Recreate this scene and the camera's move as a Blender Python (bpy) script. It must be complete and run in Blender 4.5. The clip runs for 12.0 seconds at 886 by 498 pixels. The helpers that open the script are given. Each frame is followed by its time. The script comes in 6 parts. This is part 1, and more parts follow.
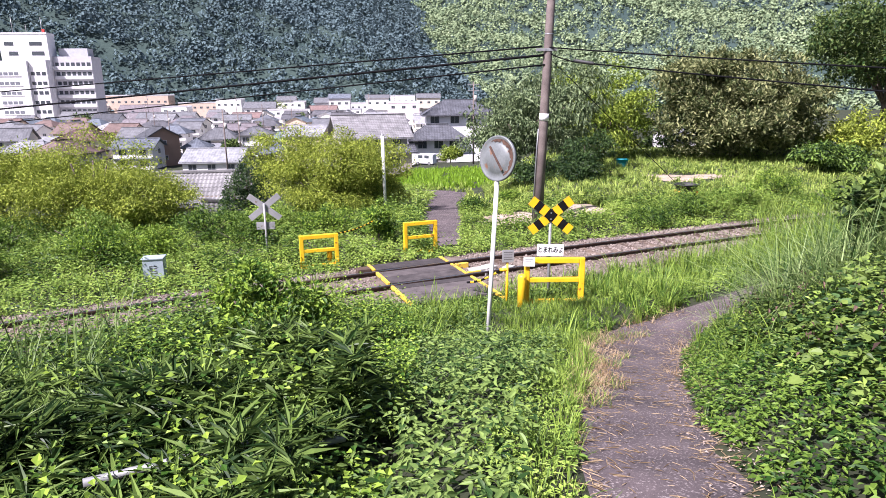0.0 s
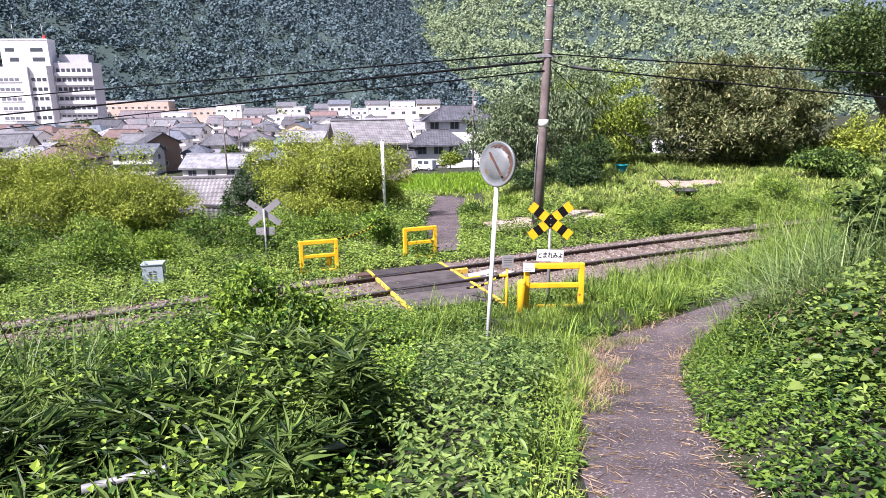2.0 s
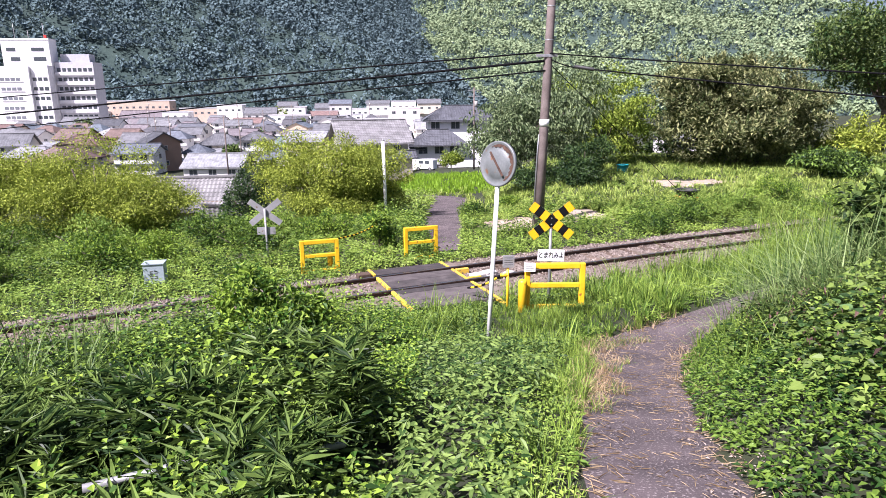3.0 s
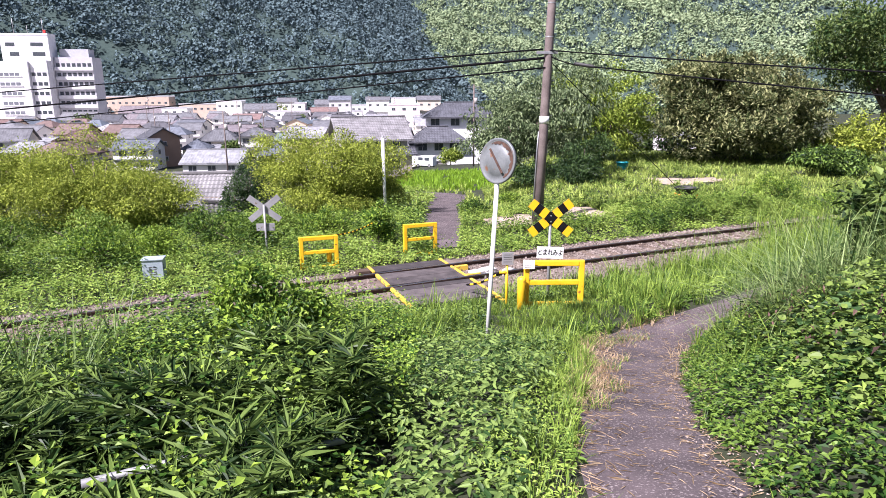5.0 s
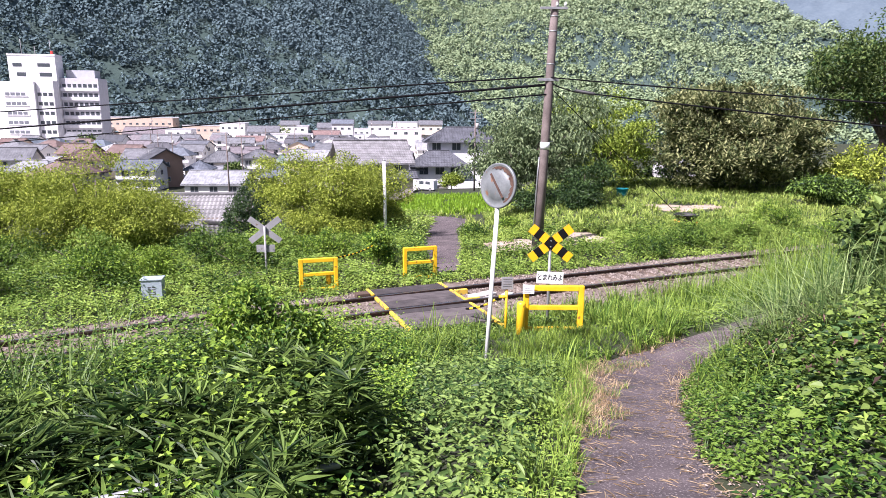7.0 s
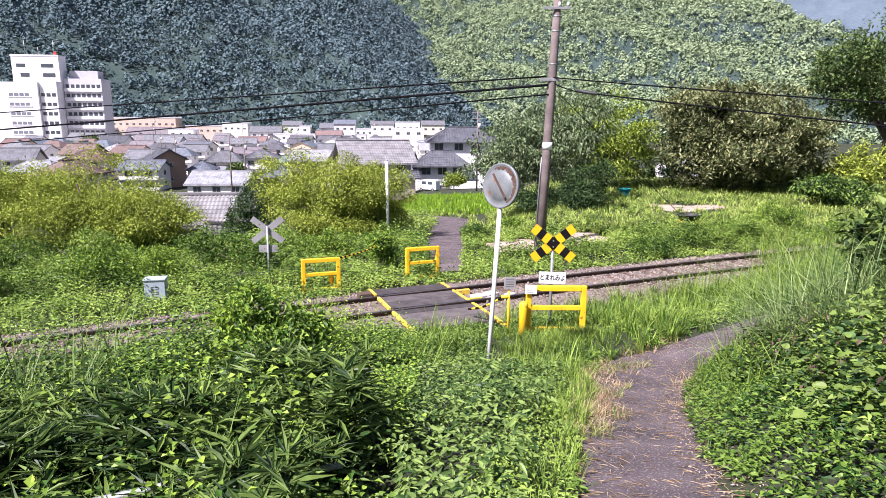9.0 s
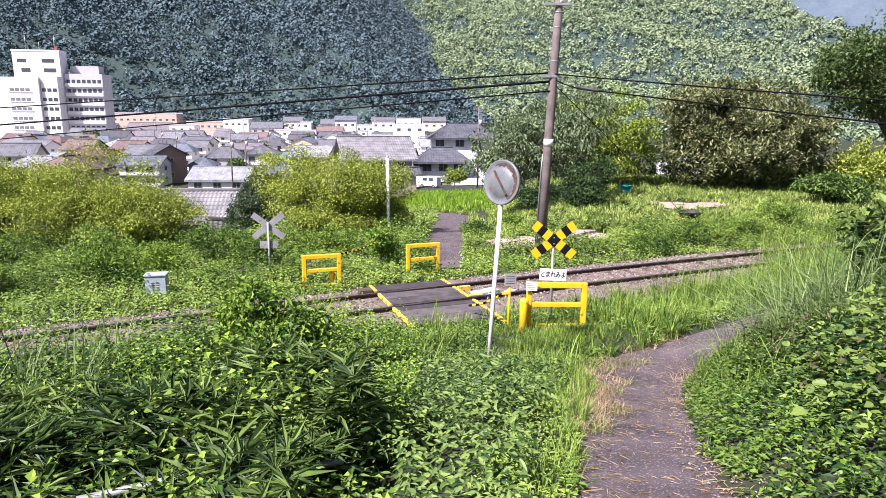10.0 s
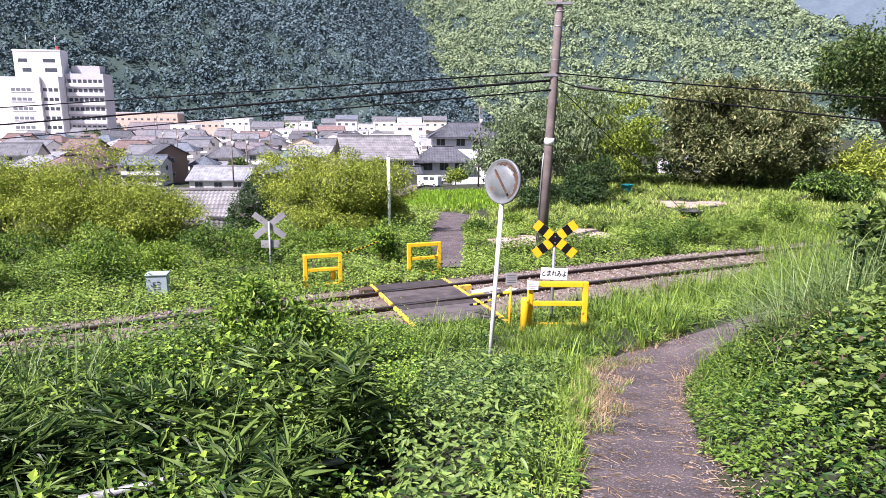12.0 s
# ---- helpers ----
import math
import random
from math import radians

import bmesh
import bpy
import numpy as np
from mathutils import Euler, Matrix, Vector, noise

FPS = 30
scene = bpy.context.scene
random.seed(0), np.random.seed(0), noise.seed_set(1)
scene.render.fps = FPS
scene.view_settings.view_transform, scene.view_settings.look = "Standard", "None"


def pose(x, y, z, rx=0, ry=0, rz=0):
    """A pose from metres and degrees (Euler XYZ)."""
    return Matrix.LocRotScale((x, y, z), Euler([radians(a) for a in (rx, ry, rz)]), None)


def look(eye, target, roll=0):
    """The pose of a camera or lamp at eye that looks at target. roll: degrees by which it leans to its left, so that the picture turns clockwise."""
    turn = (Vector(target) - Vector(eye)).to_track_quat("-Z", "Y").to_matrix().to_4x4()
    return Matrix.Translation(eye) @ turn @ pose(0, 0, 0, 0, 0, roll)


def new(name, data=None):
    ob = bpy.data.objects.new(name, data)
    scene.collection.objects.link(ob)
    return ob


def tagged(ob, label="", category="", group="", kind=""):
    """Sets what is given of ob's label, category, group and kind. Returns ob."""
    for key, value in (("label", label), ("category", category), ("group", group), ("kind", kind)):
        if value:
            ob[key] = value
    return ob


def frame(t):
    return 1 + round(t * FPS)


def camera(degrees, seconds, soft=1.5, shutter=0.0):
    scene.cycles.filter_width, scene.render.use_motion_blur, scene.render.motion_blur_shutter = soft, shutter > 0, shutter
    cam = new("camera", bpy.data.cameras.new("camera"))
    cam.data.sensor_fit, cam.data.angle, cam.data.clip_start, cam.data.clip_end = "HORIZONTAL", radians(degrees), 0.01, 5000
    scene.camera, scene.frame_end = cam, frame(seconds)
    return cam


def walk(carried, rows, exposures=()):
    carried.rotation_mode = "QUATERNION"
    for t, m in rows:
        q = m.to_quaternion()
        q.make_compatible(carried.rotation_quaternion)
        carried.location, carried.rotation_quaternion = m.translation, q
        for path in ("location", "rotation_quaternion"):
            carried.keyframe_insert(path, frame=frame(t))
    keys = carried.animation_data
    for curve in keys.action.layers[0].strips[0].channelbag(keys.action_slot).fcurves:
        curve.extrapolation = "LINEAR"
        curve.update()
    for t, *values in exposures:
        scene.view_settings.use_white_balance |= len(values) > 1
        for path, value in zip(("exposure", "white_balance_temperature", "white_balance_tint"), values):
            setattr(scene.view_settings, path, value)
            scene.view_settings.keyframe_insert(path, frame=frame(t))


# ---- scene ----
import functools
import itertools

# ---------------------------------------------------------------- camera
EYE_HEIGHT = 3.9
cam = camera(71.0, 12.0, soft=0.6)
walk(cam, [
    (0, pose(0, 0, EYE_HEIGHT, 76.077, 0.580, -0.422)),
    (0.5, pose(0, 0, EYE_HEIGHT, 76.325, 0.497, -0.506)),
    (1, pose(0, 0, EYE_HEIGHT, 76.354, 0.594, -0.528)),
    (1.5, pose(0, 0, EYE_HEIGHT, 76.352, 0.695, -0.496)),
    (2, pose(0, 0, EYE_HEIGHT, 76.587, 0.575, -0.448)),
    (2.5, pose(0, 0, EYE_HEIGHT, 76.617, 0.615, -0.411)),
    (3, pose(0, 0, EYE_HEIGHT, 76.564, 0.558, -0.370)),
    (5, pose(0, 0, EYE_HEIGHT, 76.279, 0.335, -0.385)),
    (5.5, pose(0, 0, EYE_HEIGHT, 76.408, 0.342, -0.394)),
    (6, pose(0, 0, EYE_HEIGHT, 76.739, 0.069, -0.352)),
    (6.1, pose(0, 0, EYE_HEIGHT, 76.953, -0.003, -0.341)),
    (6.2, pose(0, 0, EYE_HEIGHT, 77.150, -0.070, -0.332)),
    (6.3, pose(0, 0, EYE_HEIGHT, 77.823, -0.297, -0.298)),
    (6.4, pose(0, 0, EYE_HEIGHT, 78.283, -0.453, -0.275)),
    (6.5, pose(0, 0, EYE_HEIGHT, 78.382, -0.486, -0.270)),
    (7, pose(0, 0, EYE_HEIGHT, 78.461, -0.392, -0.237)),
    (9, pose(0, 0, EYE_HEIGHT, 78.473, -0.348, -0.018)),
    (9.5, pose(0, 0, EYE_HEIGHT, 78.301, -0.403, 0.047)),
    (10, pose(0, 0, EYE_HEIGHT, 78.150, -0.504, 0.078)),
    (10.5, pose(0, 0, EYE_HEIGHT, 78.100, -0.440, 0.093)),
    (11, pose(0, 0, EYE_HEIGHT, 78.140, -0.355, 0.079)),
    (11.5, pose(0, 0, EYE_HEIGHT, 78.163, -0.284, 0.078)),
    (12, pose(0, 0, EYE_HEIGHT, 78.074, -0.420, 0.154)),
], exposures=[(0, 1.22, 5950, 28), (12, 1.22, 5950, 28)])

# ---------------------------------------------------------------- daylight
SUN_ELEVATION, SUN_AZIMUTH = 51.0, -133.0   # azimuth from +y, clockwise
world = bpy.data.worlds.new("hazy_sky")
scene.world = world
world.use_nodes = True
wn, wl = world.node_tree.nodes, world.node_tree.links
sky = wn.new("ShaderNodeTexSky")
sky.sky_type, sky.sun_disc = "NISHITA", False
sky.sun_elevation, sky.sun_rotation = radians(SUN_ELEVATION), radians(SUN_AZIMUTH)
sky.air_density, sky.dust_density, sky.ozone_density = 1.0, 3.0, 1.0
wn["Background"].inputs["Strength"].default_value = 0.05
wl.new(sky.outputs[0], wn["Background"].inputs["Color"])
lamp = bpy.data.lights.new("sun", "SUN")
lamp.energy, lamp.angle, lamp.color = 5.0, radians(0.6), (1.0, 0.95, 0.87)
sun = new("sun", lamp)
e, a = radians(SUN_ELEVATION), radians(SUN_AZIMUTH)
sun.matrix_world = look((math.sin(a) * math.cos(e) * 60, math.cos(a) * math.cos(e) * 60, math.sin(e) * 60), (0, 0, 0))


# ---------------------------------------------------------------- materials
def surface(name, low, high, rough=0.7, metal=0.0, scale=6.0, grain=60.0, bump=0.3, depth=0.01, island=0.0, each=0.0,
            through_light=0.0, spots=None, spot_amount=0.0, spot_scale=2.0, spec=0.5):
    """A two-scale procedural surface: broad patches, fine grain, relief, optional spots of a third colour."""
    m = bpy.data.materials.new(name)
    m.use_nodes = True
    n, l = m.node_tree.nodes, m.node_tree.links
    b = n["Principled BSDF"]
    tc = n.new("ShaderNodeTexCoord")
    geo = n.new("ShaderNodeNewGeometry")
    place = geo.outputs["Position"] if not each else tc.outputs["Object"]
    big = n.new("ShaderNodeTexNoise")
    big.inputs["Scale"].default_value, big.inputs["Detail"].default_value = scale, 4
    fine = n.new("ShaderNodeTexNoise")
    fine.inputs["Scale"].default_value, fine.inputs["Detail"].default_value = grain, 3
    l.new(place, big.inputs["Vector"])
    l.new(place, fine.inputs["Vector"])
    add = n.new("ShaderNodeMath")
    add.operation = "MULTIPLY_ADD"
    l.new(fine.outputs["Fac"], add.inputs[0])
    add.inputs[1].default_value = 0.45
    l.new(big.outputs["Fac"], add.inputs[2])
    fac = add.outputs[0]
    sub = n.new("ShaderNodeMath")
    sub.operation = "SUBTRACT"
    sub.inputs[1].default_value = 0.22
    l.new(fac, sub.inputs[0])
    fac = sub.outputs[0]
    if island or each:
        if island:
            source = geo.outputs["Random Per Island"]
        else:
            source = n.new("ShaderNodeObjectInfo").outputs["Random"]
        ia = n.new("ShaderNodeMath")
        ia.operation = "MULTIPLY_ADD"
        ia.inputs[1].default_value = island or each
        l.new(source, ia.inputs[0])
        l.new(fac, ia.inputs[2])
        ib = n.new("ShaderNodeMath")
        ib.operation = "SUBTRACT"
        ib.inputs[1].default_value = (island or each) / 2
        l.new(ia.outputs[0], ib.inputs[0])
        fac = ib.outputs[0]
    ramp = n.new("ShaderNodeValToRGB")
    ramp.color_ramp.elements[0].position, ramp.color_ramp.elements[1].position = 0.28, 0.74
    ramp.color_ramp.elements[0].color, ramp.color_ramp.elements[1].color = (*low, 1), (*high, 1)
    l.new(fac, ramp.inputs[0])
    colour = ramp.outputs[0]
    if spots:
        sp = n.new("ShaderNodeTexNoise")
        sp.inputs["Scale"].default_value, sp.inputs["Detail"].default_value = spot_scale, 6
        l.new(place, sp.inputs["Vector"])
        cut = n.new("ShaderNodeMapRange")
        cut.inputs["From Min"].default_value, cut.inputs["From Max"].default_value = 0.66 - spot_amount * 0.3, 0.74 - spot_amount * 0.3
        l.new(sp.outputs["Fac"], cut.inputs["Value"])
        mix = n.new("ShaderNodeMix")
        mix.data_type = "RGBA"
        l.new(cut.outputs[0], mix.inputs["Factor"])
        l.new(colour, mix.inputs["A"])
        mix.inputs["B"].default_value = (*spots, 1)
        colour = mix.outputs["Result"]
    l.new(colour, b.inputs["Base Color"])
    b.inputs["Roughness"].default_value, b.inputs["Metallic"].default_value = rough, metal
    b.inputs["Specular IOR Level"].default_value = spec
    if bump:
        bp = n.new("ShaderNodeBump")
        bp.inputs["Strength"].default_value, bp.inputs["Distance"].default_value = bump, depth
        l.new(add.outputs[0], bp.inputs["Height"])
        l.new(bp.outputs[0], b.inputs["Normal"])
    if through_light:
        tr = n.new("ShaderNodeBsdfTranslucent")
        l.new(colour, tr.inputs["Color"])
        mx = n.new("ShaderNodeMixShader")
        mx.inputs[0].default_value = through_light
        l.new(b.outputs[0], mx.inputs[1])
        l.new(tr.outputs[0], mx.inputs[2])
        l.new(mx.outputs[0], n["Material Output"].inputs["Surface"])
    return m


def foliage(name, low, high, rough=0.42, island=0.7):
    low, high = ((r * 1.06, g, b * 1.2 + 0.002) for r, g, b in (low, high))
    return surface(name, low, high, rough, scale=0.9, grain=14, bump=0.0, island=island, through_light=0.22, spec=0.16)


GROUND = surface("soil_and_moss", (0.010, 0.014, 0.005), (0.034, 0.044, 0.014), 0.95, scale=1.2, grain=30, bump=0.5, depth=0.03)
ASPHALT = surface("worn_asphalt", (0.034, 0.026, 0.028), (0.110, 0.087, 0.089), 0.95, scale=2.2, grain=85, bump=1.0, depth=0.012, spots=(0.24, 0.205, 0.20), spot_amount=0.32, spot_scale=60)
SAND = surface("bare_sandy_soil", (0.26, 0.20, 0.15), (0.42, 0.34, 0.27), 0.95, scale=2.5, grain=40, bump=0.5, depth=0.02, spots=(0.08, 0.13, 0.03), spot_amount=0.2, spot_scale=2.2)
BALLAST = surface("ballast_bed", (0.10, 0.075, 0.06), (0.22, 0.18, 0.15), 0.95, scale=3, grain=50, bump=1.0, depth=0.03)
STONE = surface("ballast_stone", (0.09, 0.068, 0.056), (0.28, 0.235, 0.205), 0.9, scale=5, grain=60, bump=0.3, island=1.0)
RAIL_STEEL = surface("rusty_rail_steel", (0.025, 0.014, 0.011), (0.06, 0.033, 0.024), 0.85, metal=0.1, scale=8, grain=90)
RAIL_TOP = surface("polished_rail_head", (0.36, 0.33, 0.31), (0.55, 0.52, 0.50), 0.32, metal=1.0, scale=4, grain=70, bump=0.05)
SLEEPER = surface("weathered_sleeper", (0.07, 0.045, 0.03), (0.16, 0.12, 0.09), 0.9, scale=3, grain=40, bump=0.6, each=0.6)
DECK = surface("grey_crossing_deck", (0.036, 0.031, 0.031), (0.105, 0.090, 0.088), 0.95, scale=3, grain=55, bump=0.5, depth=0.008, each=0.5)
YELLOW = surface("yellow_paint", (0.68, 0.40, 0.006), (0.86, 0.54, 0.012), 0.45, scale=4, grain=60, bump=0.15, depth=0.003, spots=(0.30, 0.13, 0.03), spot_amount=0.10, spot_scale=9)
YELLOW_WORN = surface("worn_yellow_line", (0.55, 0.36, 0.03), (0.72, 0.48, 0.05), 0.75, scale=5, grain=70, spots=(0.16, 0.12, 0.08), spot_amount=0.35, spot_scale=10)
SIGN_YELLOW = surface("yellow_sign_film", (0.84, 0.42, 0.004), (0.90, 0.46, 0.006), 0.4, scale=2, grain=30, bump=0.02)
SIGN_BLACK = surface("black_sign_film", (0.004, 0.004, 0.005), (0.008, 0.008, 0.009), 0.8, scale=3, grain=40, bump=0.03, spec=0.12)
SIGN_WHITE = surface("white_sign_plate", (0.74, 0.74, 0.74), (0.84, 0.84, 0.84), 0.4, scale=3, grain=40, bump=0.03)
SIGN_BACK = surface("grey_sign_back", (0.26, 0.26, 0.27), (0.36, 0.36, 0.37), 0.5, metal=0.3, scale=4, grain=50, bump=0.05, spots=(0.20, 0.15, 0.12), spot_amount=0.15, spot_scale=8)
GALV = surface("galvanised_steel", (0.20, 0.205, 0.21), (0.34, 0.345, 0.35), 0.5, metal=0.4, scale=5, grain=40, bump=0.08)
POST_WHITE = surface("white_painted_post", (0.66, 0.66, 0.66), (0.80, 0.80, 0.79), 0.45, scale=4, grain=50, bump=0.06, spots=(0.35, 0.28, 0.22), spot_amount=0.05, spot_scale=12)
RUST = surface("brown_rust", (0.035, 0.018, 0.012), (0.105, 0.058, 0.04), 0.9, scale=14, grain=80, bump=0.5)
MIRROR_BACK = surface("grey_mirror_back", (0.13, 0.145, 0.145), (0.20, 0.215, 0.215), 0.42, metal=0.2, scale=5, grain=40, bump=0.05, spots=(0.22, 0.12, 0.07), spot_amount=0.12, spot_scale=9)
POLE_CONCRETE = surface("weathered_pole_concrete", (0.10, 0.078, 0.072), (0.20, 0.165, 0.15), 0.9, scale=2.5, grain=40, bump=0.3)
CABLE = surface("black_cable", (0.004, 0.004, 0.005), (0.008, 0.008, 0.009), 0.9, scale=5, grain=40, bump=0, spec=0.1)
BOX_GREY = surface("pale_grey_cabinet_paint", (0.27, 0.33, 0.37), (0.37, 0.43, 0.47), 0.5, scale=3, grain=40, bump=0.05)
INK = surface("dark_grey_print", (0.06, 0.06, 0.06), (0.10, 0.10, 0.10), 0.7, bump=0)
BLUE_PLASTIC = surface("turquoise_plastic", (0.01, 0.38, 0.42), (0.02, 0.50, 0.55), 0.4, bump=0.02)
BLACK_PLASTIC = surface("black_rubber", (0.012, 0.012, 0.012), (0.03, 0.03, 0.03), 0.6, bump=0.1)
ORANGE = surface("orange_plastic", (0.55, 0.20, 0.02), (0.70, 0.28, 0.03), 0.5, bump=0.05)
BARK = surface("grey_brown_bark", (0.06, 0.045, 0.035), (0.16, 0.13, 0.10), 0.95, scale=6, grain=50, bump=0.8, depth=0.02)
DRY = foliage("dry_straw", (0.20, 0.145, 0.06), (0.50, 0.41, 0.21), 0.8)
DEAD_LEAF = foliage("withered_brown_leaves", (0.06, 0.04, 0.026), (0.19, 0.125, 0.085), 0.8)
GRASS_NEAR = foliage("fresh_grass", (0.045, 0.105, 0.010), (0.23, 0.35, 0.045))
GRASS_MEADOW = foliage("meadow_grass", (0.10, 0.18, 0.024), (0.40, 0.52, 0.10), 0.45, 0.6)
RICE = foliage("rice_plants", (0.13, 0.27, 0.012), (0.24, 0.42, 0.025))
BAMBOO = foliage("bamboo_grass_leaves", (0.016, 0.042, 0.007), (0.15, 0.24, 0.045), 0.42)
KUDZU = foliage("vine_leaves", (0.022, 0.065, 0.008), (0.145, 0.25, 0.03), 0.45)
PALE_WEED = foliage("pale_weed_leaves", (0.026, 0.066, 0.012), (0.19, 0.295, 0.060), 0.42)
VINE = foliage("bright_vine_leaves", (0.04, 0.105, 0.010), (0.25, 0.39, 0.04), 0.45)
ROUND = foliage("big_round_leaf", (0.04, 0.09, 0.02), (0.10, 0.19, 0.05), 0.45)
CREEPER = foliage("creeping_weed_leaves", (0.09, 0.18, 0.020), (0.31, 0.45, 0.07), 0.5, 0.35)
WEED = foliage("broad_weed_leaves", (0.012, 0.036, 0.007), (0.17, 0.29, 0.045), 0.42)
NETTLE = foliage("large_round_leaves", (0.018, 0.045, 0.008), (0.17, 0.26, 0.045), 0.45)
PAMPAS = foliage("silver_grass", (0.05, 0.11, 0.02), (0.24, 0.34, 0.10), 0.45)
BUSH_LIME = foliage("yellow_green_bush_leaves", (0.14, 0.20, 0.018), (0.37, 0.46, 0.06), 0.5)
BUSH_DARK = foliage("dark_green_bush_leaves", (0.015, 0.04, 0.012), (0.07, 0.13, 0.03), 0.4)
TREE_GREY = foliage("grey_green_tree_leaves", (0.06, 0.10, 0.035), (0.22, 0.30, 0.12), 0.45)
TREE_LOQUAT = foliage("olive_tree_leaves", (0.055, 0.085, 0.022), (0.30, 0.335, 0.125), 0.5)
TREE_FRESH = foliage("light_green_tree_leaves", (0.10, 0.17, 0.015), (0.30, 0.40, 0.05), 0.45)
TREE_DEEP = foliage("deep_green_tree_leaves", (0.03, 0.07, 0.015), (0.15, 0.22, 0.05), 0.45)
def forest(name, low, high):
    """Tree crowns far off: each crown its own tone, with leafy relief."""
    return surface(name, low, high, 0.95, scale=0.12, grain=0.9, bump=0.0, island=0.22, spec=0.03)


# Light and shade of the flanks are put into these two canopy colours.
LIT_CANOPY = forest("lit_broadleaf_canopy", (0.100, 0.150, 0.085), (0.30, 0.375, 0.205))
# Darker and haze-blue, stands for the shaded left flank.
SHADED_CANOPY = forest("shaded_hazy_canopy", (0.062, 0.096, 0.108), (0.135, 0.192, 0.200))
# Floor darker than the crowns, so gaps between them look like shade.
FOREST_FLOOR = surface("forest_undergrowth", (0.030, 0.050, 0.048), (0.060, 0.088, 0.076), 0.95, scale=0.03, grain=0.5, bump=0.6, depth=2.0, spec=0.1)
# Distance haze is mixed into this blue base colour.
FAR_HAZED_FOREST = surface("hazed_distant_canopy", (0.062, 0.090, 0.115), (0.10, 0.135, 0.160), 0.95, scale=0.01, grain=0.1, bump=0.6, depth=6.0)
GLASS_DARK = surface("dark_window_glass", (0.03, 0.04, 0.05), (0.08, 0.09, 0.10), 0.08, bump=0)
FRAME_ALU = surface("aluminium_window_frame", (0.40, 0.40, 0.40), (0.55, 0.55, 0.55), 0.4, metal=0.5, bump=0)
GLASS_PALE = surface("grey_window_glass", (0.10, 0.11, 0.13), (0.20, 0.21, 0.23), 0.12, bump=0)
CONCRETE = surface("pale_concrete", (0.34, 0.33, 0.31), (0.48, 0.46, 0.44), 0.85, scale=1, grain=20, bump=0.2)
WHITE_CLAD = surface("white_render_wall", (0.68, 0.68, 0.69), (0.80, 0.80, 0.80), 0.7, scale=0.3, grain=8, bump=0.1)


@functools.cache
def wall_paint(r, g, b):
    return surface("wall_render", (r * 0.85, g * 0.84, b * 0.83), (r, g, b), 0.8, scale=0.6, grain=12, bump=0.15)


@functools.cache
def roof_tiles(r, g, b):
    """Rows of tiles: ribs run down the slope in the roof's own space."""
    m = surface("roof_tiles", (r * 0.26, g * 0.26, b * 0.265), (r * 0.54, g * 0.54, b * 0.55), 0.7, scale=1.0, grain=9, bump=0.5, depth=0.05)
    return m


# ---------------------------------------------------------------- mesh helpers
def thing(name, m=None, label="", category="", group="", kind=""):
    ob = new(name)
    ob.empty_display_size = 0.1
    if m is not None:
        ob.matrix_world = m
    return tagged(ob, label, category, group, kind)


def part(name, bm, material, parent=None, label="", m=None):
    me = bpy.data.meshes.new(name)
    bm.to_mesh(me)
    bm.free()
    for mt in material if isinstance(material, (list, tuple)) else [material]:
        me.materials.append(mt)
    ob = new(name, me)
    if parent is not None:
        ob.parent = parent
    if m is not None:
        ob.matrix_basis = m
    return tagged(ob, label)


def smooth(ob):
    ob.data.polygons.foreach_set("use_smooth", np.ones(len(ob.data.polygons), bool))
    return ob


def np_mesh(name, verts, faces, material, parent=None, label="", category="", kind="", soft=False):
    """One mesh object from arrays; faces all of one corner count."""
    verts, faces = np.asarray(verts, np.float32), np.asarray(faces, np.int32)
    me = bpy.data.meshes.new(name)
    me.vertices.add(len(verts))
    me.vertices.foreach_set("co", verts.ravel())
    k = faces.shape[1]
    me.loops.add(faces.size)
    me.loops.foreach_set("vertex_index", faces.ravel())
    me.polygons.add(len(faces))
    me.polygons.foreach_set("loop_start", np.arange(0, faces.size, k, dtype=np.int32))
    me.polygons.foreach_set("loop_total", np.full(len(faces), k, np.int32))
    me.polygons.foreach_set("use_smooth", np.full(len(faces), soft))
    me.update(calc_edges=True)
    me.materials.append(material)
    ob = new(name, me)
    if parent is not None:
        ob.parent = parent
    return tagged(ob, label, category, "", kind)


def box(bm, x0, y0, z0, x1, y1, z1, bevel=0.0, m=None):
    r = bmesh.ops.create_cube(bm, size=1)
    vs = r["verts"]
    bmesh.ops.scale(bm, vec=(x1 - x0, y1 - y0, z1 - z0), verts=vs)
    bmesh.ops.translate(bm, vec=((x0 + x1) / 2, (y0 + y1) / 2, (z0 + z1) / 2), verts=vs)
    if bevel:
        es = list({ed for v in vs for ed in v.link_edges})
        vs = list({v for f in bmesh.ops.bevel(bm, geom=es, offset=bevel, segments=2, affect="EDGES", profile=0.5)["faces"] for v in f.verts} | {v for v in vs if v.is_valid})
    if m is not None:
        bmesh.ops.transform(bm, matrix=m, verts=vs)
    return bm


def boxed(*a, **k):
    return box(bmesh.new(), *a, **k)


